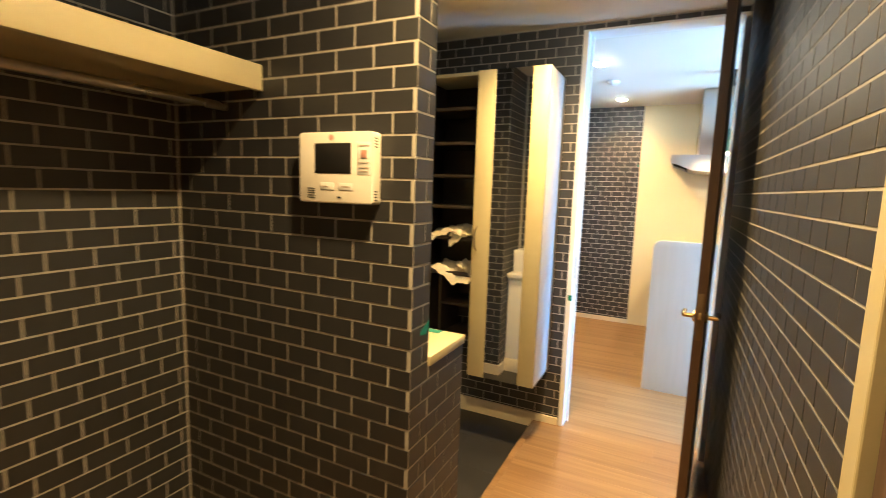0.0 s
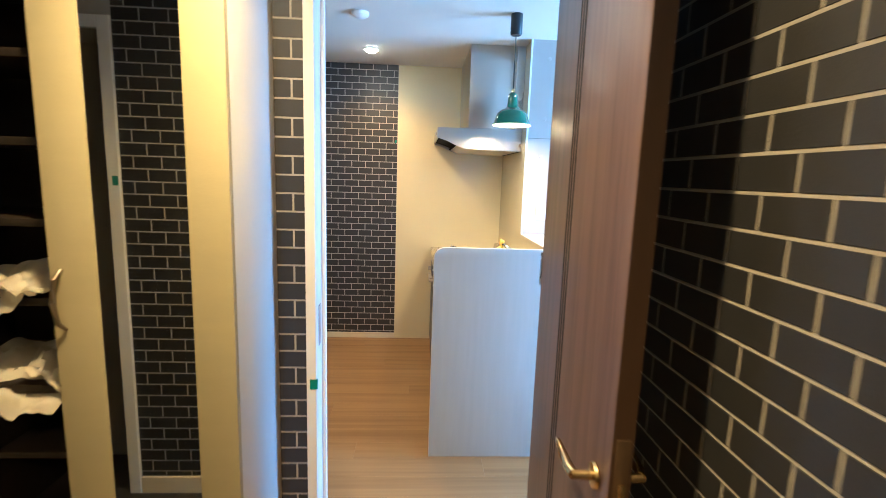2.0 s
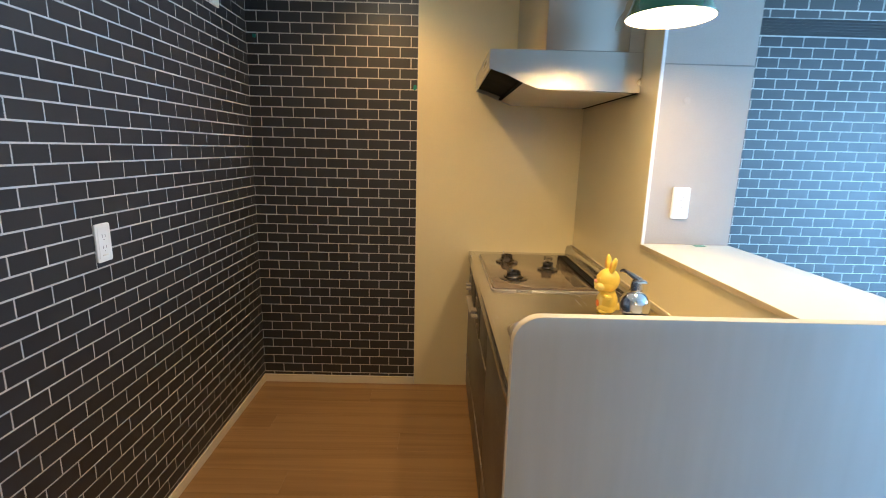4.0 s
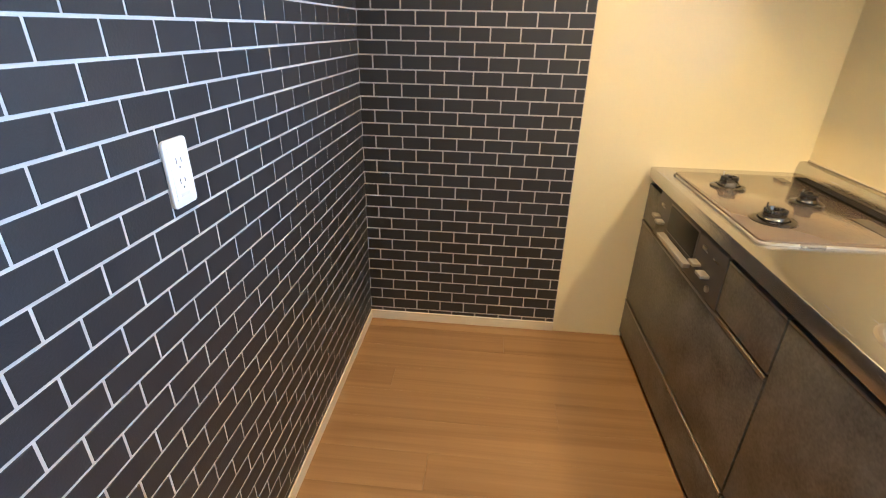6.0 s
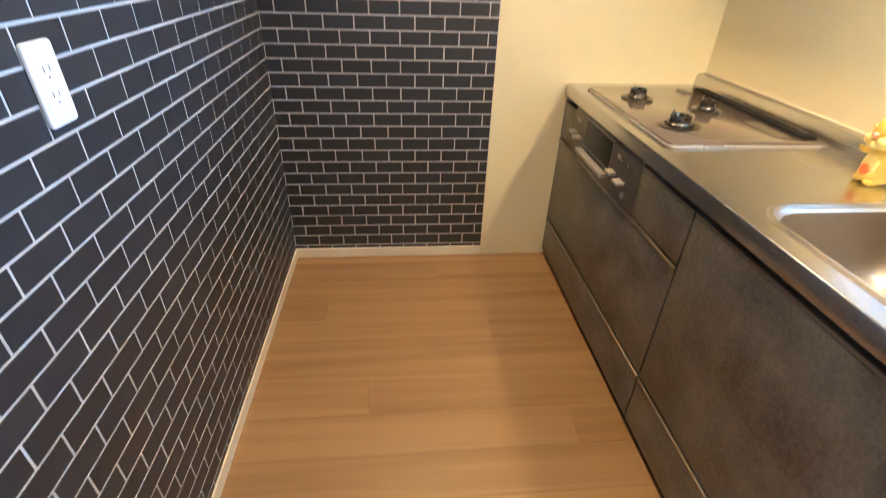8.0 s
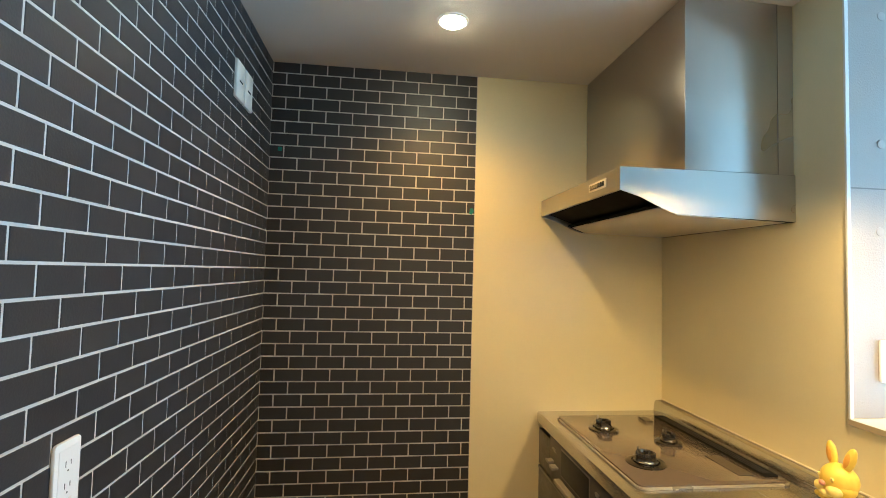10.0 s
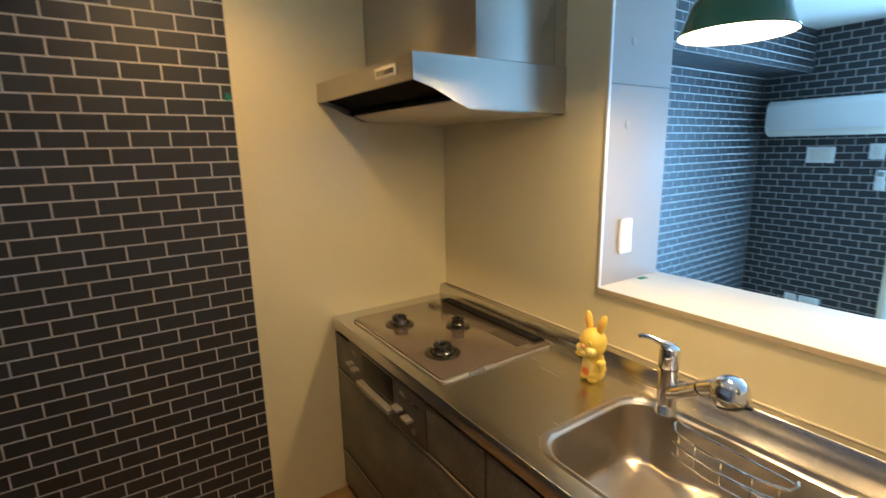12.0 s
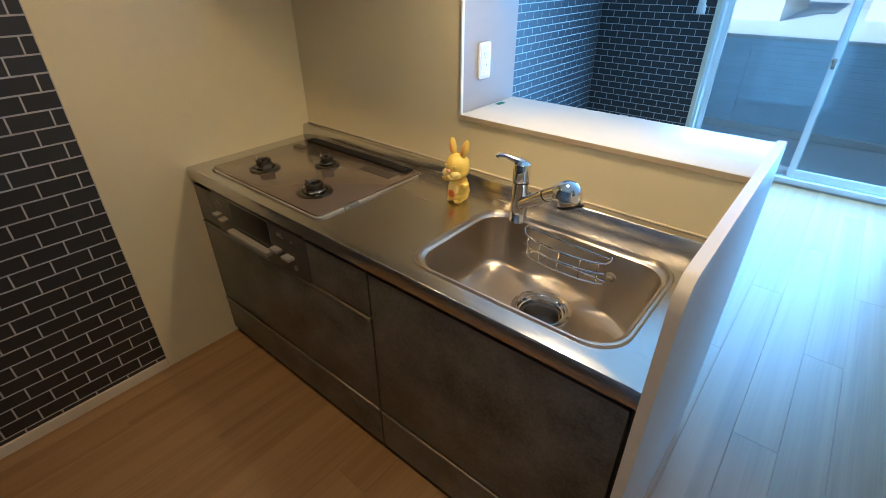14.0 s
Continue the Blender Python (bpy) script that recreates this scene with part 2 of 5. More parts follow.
def tube(points, r, n=10, bm=None, closed=False):
    """A round bar along a line of points."""
    bm = bm or bmesh.new()
    pts = [Vector(p) for p in points]
    rings = []
    for i, p in enumerate(pts):
        a = pts[i - 1] if (i or closed) else p
        b = pts[(i + 1) % len(pts)] if (i < len(pts) - 1 or closed) else p
        d = (b - a).normalized()
        s = d.cross(Vector((0, 0, 1)))
        if s.length < 0.05:
            s = d.cross(Vector((1, 0, 0)))
        s.normalize()
        u = s.cross(d)
        rad = r[i] if isinstance(r, (list, tuple)) else r
        rings.append([bm.verts.new(p + rad * (s * math.cos(2 * math.pi * k / n) + u * math.sin(2 * math.pi * k / n))) for k in range(n)])
    pairs = list(zip(rings, rings[1:])) + ([(rings[-1], rings[0])] if closed else [])
    for a, b in pairs:
        for k in range(n):
            bm.faces.new((a[k], a[(k + 1) % n], b[(k + 1) % n], b[k]))
    if not closed:
        bm.faces.new(rings[0][::-1])
        bm.faces.new(rings[-1])
    bmesh.ops.recalc_face_normals(bm, faces=bm.faces)
    return bm


def ball(bm, c, r, sx=1, sy=1, sz=1, u=20, v=14, turn=None, index=0):
    q = bmesh.ops.create_uvsphere(bm, u_segments=u, v_segments=v, radius=r)
    m = Matrix.Translation(c) @ (turn or Matrix.Identity(4)) @ Matrix.Diagonal((sx, sy, sz, 1))
    bmesh.ops.transform(bm, matrix=m, verts=q["verts"])
    for f in {f for w in q["verts"] for f in w.link_faces}:
        f.material_index = index
    return bm


def round_rect(x0, y0, x1, y1, r, n=8):
    """Points of a rectangle with rounded corners, counter-clockwise."""
    out = []
    for cx, cy, a0 in ((x1 - r, y1 - r, 0), (x0 + r, y1 - r, 90), (x0 + r, y0 + r, 180), (x1 - r, y0 + r, 270)):
        for i in range(n + 1):
            a = radians(a0 + 90 * i / n)
            out.append((cx + r * math.cos(a), cy + r * math.sin(a)))
    return out


def prism(points, z0, z1, axis="Z", bevel=0.0):
    """An outline (a, b) pushed along an axis. X: (y, z); Y: (x, z); Z: (x, y)."""
    bm = bmesh.new()
    put = {"X": lambda a, b, h: (h, a, b), "Y": lambda a, b, h: (a, h, b), "Z": lambda a, b, h: (a, b, h)}[axis]
    lo = [bm.verts.new(put(a, b, z0)) for a, b in points]
    hi = [bm.verts.new(put(a, b, z1)) for a, b in points]
    bm.faces.new(lo[::-1])
    bm.faces.new(hi)
    k = len(points)
    for i in range(k):
        bm.faces.new((lo[i], lo[(i + 1) % k], hi[(i + 1) % k], hi[i]))
    bmesh.ops.recalc_face_normals(bm, faces=bm.faces)
    if bevel:
        es = [e for e in bm.edges if len(e.link_faces) == 2 and e.calc_face_angle(0) > 0.6]
        bmesh.ops.bevel(bm, geom=es, offset=bevel, segments=2, affect="EDGES", profile=0.5)
    return bm


def mesh_of(name, bm, material, smooth=True):
    me = bpy.data.meshes.new(name)
    bm.to_mesh(me)
    bm.free()
    for m in material if isinstance(material, (list, tuple)) else (material,):
        me.materials.append(m)
    if smooth:
        me.shade_smooth()
        me.set_sharp_from_angle(angle=radians(38))
    return me


def part(name, bm, material, parent=None, label="", smooth=True):
    ob = new(name, mesh_of(name, bm, material, smooth))
    if parent is not None:
        ob.parent = parent
    return tagged(ob, label)


def thing(name, at, label, category, group=""):
    """An Empty at a thing's base; its parts are given in world places."""
    ob = new(name)
    ob.location = at
    ob.empty_display_size = 0.05
    return tagged(ob, label, category, group)


def under(parent, *obs):
    """Hang parts built at world places under a parent that has been moved."""
    base = Matrix.Translation(parent.location) if parent.type == "EMPTY" else Matrix.Identity(4)
    for o in obs:
        o.parent = parent
        o.matrix_parent_inverse = base.inverted()


def item(at, parts, name, label, category, group=""):
    t = thing(name, at, label, category, group)
    made = []
    for row in parts:
        o = part(row[0], row[1], row[2], None, row[3] if len(row) > 3 else "")
        under(t, o)
        made.append(o)
    return t, made


def sub(parent, name, bm, material, label=""):
    o = part(name, bm, material, None, label)
    o.parent = parent
    o.matrix_parent_inverse = Matrix.Identity(4)
    return o


def structure(name, bm, material, label, category="wall"):
    return tagged(part(name, bm, material, None, "", False), label, category, kind="structure")


# ---- the plan ----
CEILING = 2.382
BACK = 0.0            # back wall of kitchen and living room
FRONT = -2.61         # their wall towards the hall
HALL = -2.74          # the hall's side of that wall
RIGHT = 1.578          # hall wall with the open door against it
SPLASH = 1.832         # kitchen wall behind the counter
BARBACK = 2.165       # living side of the bar wall
WINDOW = 5.05         # wall with the sliding window
NOOK = -0.12          # side wall of the coat nook
PILLAR = -4.572       # intercom wall, towards the hall
T = 0.12

floor = structure("floor", boxes((-0.10, FRONT - 0.13, -0.12, WINDOW, 0.1, -0.012), (0.645, -6.9, -0.12, RIGHT + 0.1, FRONT - 0.13, -0.012), (-1.6, -6.9, -0.12, 0.645, -4.47, -0.012)), FLOORWOOD, "oak-coloured board floor laid crosswise, lightly worn", "floor")
floor_genkan = structure("floor_entrance", boxes((-1.6, -4.47, -0.20, 0.645, HALL, -0.062)), DARK, "dark tiled entrance floor one step lower", "floor")
structure("ceiling", one(-1.7, -7.0, CEILING, WINDOW + 0.2, 0.15, CEILING + 0.12), CEIL, "plain white papered ceiling", "ceiling")
wall_left = structure("wall_kitchen_left", one(-T, FRONT, 0, 0, 0.12, CEILING), GROUT, "dark slate brick-pattern wall with pale joints")
wall_back = structure("wall_kitchen_back", one(0, 0, 0, 0.918, 0.12, CEILING), GROUT, "dark slate brick-pattern wall with pale joints")
structure("wall_kitchen_panel", one(0.918, -0.003, 0, SPLASH, 0.12, CEILING), CREAM, "glossy cream kitchen wall panel beside the hob")
structure("wall_splash", one(SPLASH, -0.9178, 0, 2.0, 0.12, CEILING), CREAM, "glossy cream kitchen wall panel behind the counter")
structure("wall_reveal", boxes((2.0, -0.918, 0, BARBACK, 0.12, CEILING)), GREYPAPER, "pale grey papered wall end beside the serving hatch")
structure("wall_bar", one(SPLASH, -1.828, 0, BARBACK - 0.03, -0.918, 1.072), CREAM, "low cream wall under the bar top")
wall_living = structure("wall_living_back", one(BARBACK, 0, 0, WINDOW, 0.12, CEILING), GROUT, "dark slate brick-pattern wall with pale joints")
soffit = structure("wall_living_beam", one(BARBACK, -0.32, 2.07, WINDOW, 0.0, CEILING), GROUT, "dropped beam covered in dark brick pattern")
wall_window = structure("wall_window", boxes((WINDOW, -0.965, 0, WINDOW + 0.16, 0.12, CEILING), (WINDOW, -2.62, 2.06, WINDOW + 0.16, -0.965, CEILING), (WINDOW, -2.76, 0, WINDOW + 0.16, -2.62, CEILING), (WINDOW, -2.62, -0.12, WINDOW + 0.16, -0.965, 0.015)), GROUT, "dark slate brick-pattern wall around the sliding window")
structure("wall_living_front", boxes((1.60, HALL, 0, WINDOW, FRONT, CEILING)), WHITE, "white papered living room wall")
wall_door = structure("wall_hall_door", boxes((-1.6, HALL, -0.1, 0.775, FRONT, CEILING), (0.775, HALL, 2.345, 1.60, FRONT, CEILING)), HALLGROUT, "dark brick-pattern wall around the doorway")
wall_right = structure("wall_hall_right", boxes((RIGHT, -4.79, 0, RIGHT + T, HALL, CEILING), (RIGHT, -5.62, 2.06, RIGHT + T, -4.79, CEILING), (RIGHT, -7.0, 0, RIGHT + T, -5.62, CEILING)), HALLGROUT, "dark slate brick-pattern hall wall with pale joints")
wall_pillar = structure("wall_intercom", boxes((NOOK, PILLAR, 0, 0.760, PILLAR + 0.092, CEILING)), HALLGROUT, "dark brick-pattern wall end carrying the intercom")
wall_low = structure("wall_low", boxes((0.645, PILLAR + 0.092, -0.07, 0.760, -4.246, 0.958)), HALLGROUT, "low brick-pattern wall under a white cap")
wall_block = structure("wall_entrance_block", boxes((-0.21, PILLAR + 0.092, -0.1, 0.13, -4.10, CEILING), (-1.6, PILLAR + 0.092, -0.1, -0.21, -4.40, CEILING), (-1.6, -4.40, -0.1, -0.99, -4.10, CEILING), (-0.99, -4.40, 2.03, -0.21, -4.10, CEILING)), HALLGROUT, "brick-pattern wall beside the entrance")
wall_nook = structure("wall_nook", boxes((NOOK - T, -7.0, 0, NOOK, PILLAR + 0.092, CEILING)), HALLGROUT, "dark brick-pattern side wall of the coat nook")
structure("wall_hall_end", boxes((-1.7, -7.1, -0.1, RIGHT + T, -7.0, CEILING)), WHITE, "plain white hall end wall")
structure("wall_entrance_end", boxes((-1.7, -7.0, -0.2, -1.6, FRONT, CEILING)), WHITE, "plain white entrance end wall")

# skirting
structure("baseboard_kitchen_left", one(0, FRONT + 0.01, 0, 0.007, -0.012, 0.048, 0.002), TRIM, "thin pale wooden skirting", "skirting")
structure("baseboard_kitchen_back", one(0, -0.008, 0, 0.916, 0, 0.048, 0.002), TRIM, "thin pale wooden skirting", "skirting")
structure("baseboard_living", one(BARBACK, -0.008, 0, WINDOW, 0, 0.048, 0.002), TRIM, "thin pale wooden skirting", "skirting")
structure("baseboard_window", one(WINDOW - 0.011, -0.95, 0, WINDOW, -0.012, 0.048, 0.002), TRIM, "thin pale wooden skirting", "skirting")
structure("baseboard_entrance", one(-1.6, HALL - 0.012, -0.06, 0.77, HALL, 0.045, 0.002), TRIM, "pale wooden skirting in the entrance", "skirting")
structure("baseboard_block", boxes((-0.155, -4.10, -0.06, 0.142, -4.088, 0.03), (0.13, -4.46, -0.06, 0.142, -4.10, 0.03)), TRIM, "pale wooden skirting in the entrance", "skirting")
structure("trim_entrance_step", one(0.615, -4.19, -0.06, 0.650, HALL - 0.012, 0.0, 0.003), FLOORWOOD, "wooden nosing at the entrance step", "trim")

# ---- doorway, doors, window ----
frame_l, frame_r, top = 0.806, 1.548, 2.335
door_frame = structure("door_frame_1", boxes((0.775, HALL - 0.012, 0, frame_l, FRONT + 0.012, top + 0.012), (frame_r, HALL - 0.012, 0, RIGHT, FRONT + 0.012, top + 0.012), (frame_l, HALL - 0.012, top, frame_r, FRONT + 0.012, top + 0.012), bevel=0.003), LAMINATE, "white-painted door frame of the living room", "door frame")
sub(door_frame, "door_stop", boxes((frame_l, -2.665, 0, frame_l + 0.012, -2.645, top)), LAMINATE)
sub(door_frame, "strike_plate", one(frame_l, -2.715, 0.93, frame_l + 0.002, -2.690, 1.06), EDGE, "steel strike plate")
sub(door_frame, "tape", one(frame_l - 0.02, HALL - 0.014, 0.800, frame_l + 0.003, HALL - 0.006, 0.832), TAPE, "scrap of green masking tape")


def door_leaf():
    """The open walnut door, hinged at the far side and folded back along the hall wall."""
    t = thing("door_1", (0, 0, 0), "brown wooden door with vertical grooves, folded open against the hall wall", "door")
    w, th, h = 0.710, 0.036, 2.325
    leaf = part("leaf", one(0.0, 0.0, 0.008, w, th, h, 0.002), DOORWOOD, t)
    for i, gx in enumerate((0.280, 0.302, 0.324)):
        part("groove", one(gx, -0.0012, 0.01, gx + 0.007, 0.0005, h - 0.002), DARK, t)
    part("edge_band", one(w, 0.001, 0.010, w + 0.0015, th - 0.001, h - 0.002), mat("dark_door_edge", (0.07, 0.038, 0.02), 0.45, var=0.15, scale=8, stretch=(4, 4, 0.5)), t, "darker edge band")
    lock = part("lock_plate", one(w + 0.0015, 0.006, 0.87, w + 0.0035, 0.030, 1.06, 0.0008), mat("dull_bronze", (0.13, 0.085, 0.045), 0.45, 0.6, var=0.1), t, "dull bronze lock plate")
    part("latch", one(w + 0.0035, 0.012, 0.955, w + 0.012, 0.024, 0.985, 0.002), BRASS, lock)
    for s in (1, -1):
        y = th if s > 0 else 0.0
        rose = part("handle", lathe([(0.022, 0.0), (0.024, 0.003), (0.022, 0.009), (0.009, 0.011), (0.009, 0.045), (0.0, 0.046)], 20, axis="Y"), BRASS, t, "brass lever handle")
        rose.matrix_local = pose(w - 0.06, y, 0.955) @ Matrix.Diagonal((1, s, 1, 1))
        lev = part("lever", tube([(0, 0.040, 0), (-0.02, 0.045, 0.001), (-0.06, 0.047, 0.004), (-0.095, 0.046, 0.0), (-0.118, 0.043, -0.006)], [0.010, 0.010, 0.008, 0.007, 0.006], 10), BRASS, rose)
    for hz in (0.25, 1.15, 2.05):
        part("hinge", lathe([(0.006, hz), (0.006, hz + 0.10)], 10, (-0.004, 0.001, 0)), EDGE, t)
    return t


dl = door_leaf()
dl.matrix_world = pose(1.490, HALL - 0.022, 0, 0, 0, -94.8)

# second door in the hall wall, closed
door2 = structure("door_frame_2", boxes((RIGHT - 0.012, -4.84, 0, RIGHT + T, -4.79, 2.06), (RIGHT - 0.012, -5.62, 0, RIGHT + T, -5.58, 2.06), (RIGHT - 0.012, -5.58, 2.02, RIGHT + T, -4.84, 2.06), bevel=0.003), IVORY, "ivory frame of a closed hall door", "door frame")
t, _ = item((RIGHT, -5.15, 0), [("leaf", one(RIGHT + 0.006, -5.578, 0.008, RIGHT + 0.042, -4.842, 2.018, 0.002), DOORWOOD)], "door_2", "closed brown wooden door in the hall", "door")

# sliding window
wf = structure("window_1", boxes((WINDOW - 0.012, -0.990, 0.015, WINDOW + 0.12, -0.965, 2.06), (WINDOW - 0.012, -2.62, 0.015, WINDOW + 0.12, -2.57, 2.06), (WINDOW - 0.012, -2.57, 2.01, WINDOW + 0.12, -0.990, 2.06), (WINDOW - 0.012, -2.57, 0.015, WINDOW + 0.12, -0.990, 0.055), bevel=0.004), ALU, "white sliding window door down to the floor, closed", "window")
for y0, y1, x in ((-1.815, -0.990, 0.065), (-2.57, -1.762, 0.025)):
    s = sub(wf, "sash", boxes((WINDOW + x, y0, 0.055, WINDOW + x + 0.032, y0 + 0.045, 2.01), (WINDOW + x, y1 - 0.045, 0.055, WINDOW + x + 0.032, y1, 2.01), (WINDOW + x, y0 + 0.045, 0.055, WINDOW + x + 0.032, y1 - 0.045, 0.125), (WINDOW + x, y0 + 0.045, 1.955, WINDOW + x + 0.032, y1 - 0.045, 2.01), bevel=0.003), ALU)
    p = sub(s, "pane", one(WINDOW + x + 0.013, y0 + 0.044, 0.124, WINDOW + x + 0.019, y1 - 0.044, 1.956), GLASS)
    p.visible_shadow = False
sub(wf, "crescent_lock", boxes((WINDOW + 0.004, -1.80, 0.89, WINDOW + 0.026, -1.775, 0.96), (WINDOW - 0.008, -1.795, 0.94, WINDOW + 0.006, -1.765, 0.955), bevel=0.004), EDGE, "grey crescent lock")
sub(wf, "rail", boxes((WINDOW + 0.036, -2.57, 0.055, WINDOW + 0.041, -0.990, 0.066), (WINDOW + 0.075, -2.57, 0.055, WINDOW + 0.080, -0.990, 0.066)), EDGE)

structure("trim_window_casing", boxes((WINDOW - 0.020, -0.964, 0.0, WINDOW - 0.001, -0.928, 2.095), (WINDOW - 0.020, -2.600, 2.062, WINDOW - 0.001, -0.964, 2.095), bevel=0.002), TRIM, "pale wooden casing round the sliding window", "trim")

# ---- kitchen ----
FX = 1.238           # cabinet fronts
NEAR = -1.8285       # near end of the counter


def front_panel(y0, y1, z0, z1, th=0.018):
    return one(FX, y0, z0, FX + th, y1, z1, 0.0015)


hob_unit, _ = item((1.5, -0.53, 0), [
    ("carcass", one(FX + 0.02, -1.046, 0.06, SPLASH - 0.01, -0.004, 0.775), DARK),
    ("plinth", one(FX + 0.025, -1.046, 0.0, FX + 0.035, -0.004, 0.06), BLACK),
    ("filler_panel", front_panel(-0.158, -0.004, 0.624, 0.778), DARKSTEEL),
    ("drawer", front_panel(-1.046, -0.758, 0.624, 0.778), DARKSTEEL, "small drawer front"),
    ("drawer", front_panel(-1.046, -0.004, 0.221, 0.604), DARKSTEEL, "deep drawer front"),
    ("drawer", front_panel(-1.046, -0.004, 0.030, 0.201), DARKSTEEL, "low plinth drawer front"),
    ("edge_strip", boxes((FX - 0.003, -1.046, 0.604, FX + 0.018, -0.004, 0.616), bevel=0.002), CABEDGE, "satin handle strip"),
    ("edge_strip", boxes((FX - 0.003, -1.046, 0.201, FX + 0.018, -0.004, 0.212), bevel=0.002), CABEDGE, "satin handle strip"),
    ("edge_strip", boxes((FX - 0.002, -1.046, 0.778, FX + 0.018, -0.758, 0.786), bevel=0.002), CABEDGE, "satin handle strip"),
    ("finger_groove", boxes((FX + 0.019, -1.046, 0.616, FX + 0.020, -0.004, 0.624), (FX + 0.019, -1.046, 0.212, FX + 0.020, -0.004, 0.221)), BLACK),
], "base_cabinet", "dark mottled base cabinet with drawers under the hob", "cabinet", "kitchen base cabinets")
sink_unit, _ = item((1.5, -1.43, 0), [
    ("carcass", boxes((FX + 0.02, NEAR, 0.06, SPLASH - 0.01, -1.054, 0.55), (FX + 0.02, -1.10, 0.55, SPLASH - 0.01, -1.054, 0.775), (FX + 0.02, NEAR, 0.55, FX + 0.03, -1.10, 0.775)), DARK),
    ("plinth", one(FX + 0.025, NEAR, 0.0, FX + 0.035, -1.054, 0.06), BLACK),
    ("drawer", front_panel(NEAR + 0.016, -1.054, 0.221, 0.778), DARKSTEEL, "deep drawer front under the sink"),
    ("drawer", front_panel(NEAR + 0.016, -1.054, 0.030, 0.201), DARKSTEEL, "low plinth drawer front"),
    ("edge_strip", boxes((FX - 0.003, NEAR + 0.016, 0.201, FX + 0.018, -1.054, 0.212), bevel=0.002), CABEDGE, "satin handle strip"),
    ("edge_strip", boxes((FX - 0.002, NEAR + 0.016, 0.778, FX + 0.018, -1.054, 0.786), bevel=0.002), CABEDGE, "satin handle strip"),
    ("finger_groove", boxes((FX + 0.019, NEAR, 0.212, FX + 0.020, -1.054, 0.221)), BLACK),
], "base_cabinet", "dark mottled base cabinet with deep drawer under the sink", "cabinet", "kitchen base cabinets")

LEVER = mat("grey_lever", (0.42, 0.40, 0.37), 0.35, 0.3)
# grill set into the cabinet front
item((1.3, -0.46, 0.62), [
    ("fascia", boxes((FX - 0.004, -0.756, 0.618, FX + 0.018, -0.160, 0.802), bevel=0.003), mat("grey_grill_fascia", (0.115, 0.108, 0.098), 0.35, 0.4, var=0.08)),
    ("window_rim", boxes((FX - 0.006, -0.556, 0.682, FX - 0.0035, -0.289, 0.789), bevel=0.001), CABEDGE, "satin rim round the grill window"),
    ("glass_window", one(FX - 0.008, -0.549, 0.688, FX - 0.0055, -0.296, 0.783, 0.001), BLACK, "dark grill window"),
    ("handle", boxes((FX - 0.034, -0.555, 0.655, FX - 0.008, -0.285, 0.672), (FX - 0.012, -0.545, 0.658, FX - 0.003, -0.52, 0.669), (FX - 0.012, -0.32, 0.658, FX - 0.003, -0.295, 0.669), bevel=0.003), LEVER, "satin steel grill handle"),
    ("burner_lever", one(FX - 0.030, -0.215, 0.700, FX - 0.004, -0.178, 0.711, 0.002), LEVER, "pale grey push lever"),
    ("burner_lever", one(FX - 0.032, -0.262, 0.692, FX - 0.004, -0.225, 0.703, 0.002), LEVER, "pale grey push lever"),
    ("burner_lever", one(FX - 0.030, -0.615, 0.690, FX - 0.004, -0.572, 0.701, 0.002), LEVER, "pale grey push lever"),
    ("burner_lever", one(FX - 0.032, -0.685, 0.684, FX - 0.004, -0.642, 0.695, 0.002), LEVER, "pale grey push lever"),
    *[("label_bar", one(FX - 0.0052, y, 0.748, FX - 0.004, y + 0.040, 0.7515), EDGE) for y in (-0.235, -0.635, -0.715)],
    *[("indicator_knob", one(FX - 0.010, y, 0.756, FX - 0.004, y + 0.026, 0.764, 0.002), EDGE) for y in (-0.228, -0.628)],
    ("battery_knob", lathe([(0.010, 0), (0.011, -0.006), (0.0, -0.007)], 16, (FX - 0.004, -0.69, 0.655), axis="X"), EDGE),
], "fish_grill", "grey built-in grill front with silver handle under the hob", "grill")

# worktop with a hole for the sink
SX0, SX1, SY0, SY1 = 1.286, 1.715, -1.752, -1.150
CZ = 0.85


def worktop():
    bm = bmesh.new()
    outer = [(1.228, NEAR), (1.790, NEAR), (1.790, -0.003), (1.228, -0.003)]
    inner = round_rect(SX0, SY0, SX1, SY1, 0.085, 8)
    for z, up in ((CZ, True), (CZ - 0.045, False)):
        ov = [bm.verts.new((x, y, z)) for x, y in outer]
        iv = [bm.verts.new((x, y, z)) for x, y in inner]
        es = [bm.edges.new((a, b)) for a, b in zip(ov, ov[1:] + ov[:1])] + [bm.edges.new((a, b)) for a, b in zip(iv, iv[1:] + iv[:1])]
        bmesh.ops.triangle_fill(bm, edges=es, use_beauty=True)
        if up:
            tops = (ov, iv)
        else:
            for a, b in ((tops[0], ov), (tops[1], iv)):
                for k in range(len(a)):
                    bm.faces.new((a[k], a[(k + 1) % len(a)], b[(k + 1) % len(a)], b[k]))
    bmesh.ops.recalc_face_normals(bm, faces=bm.faces)
    es = [e for e in bm.edges if all(abs(v.co.x - 1.228) < 1e-4 and v.co.z > CZ - 0.01 for v in e.verts)]
    bmesh.ops.bevel(bm, geom=es, offset=0.006, segments=4, affect="EDGES", profile=0.5)
    return bm


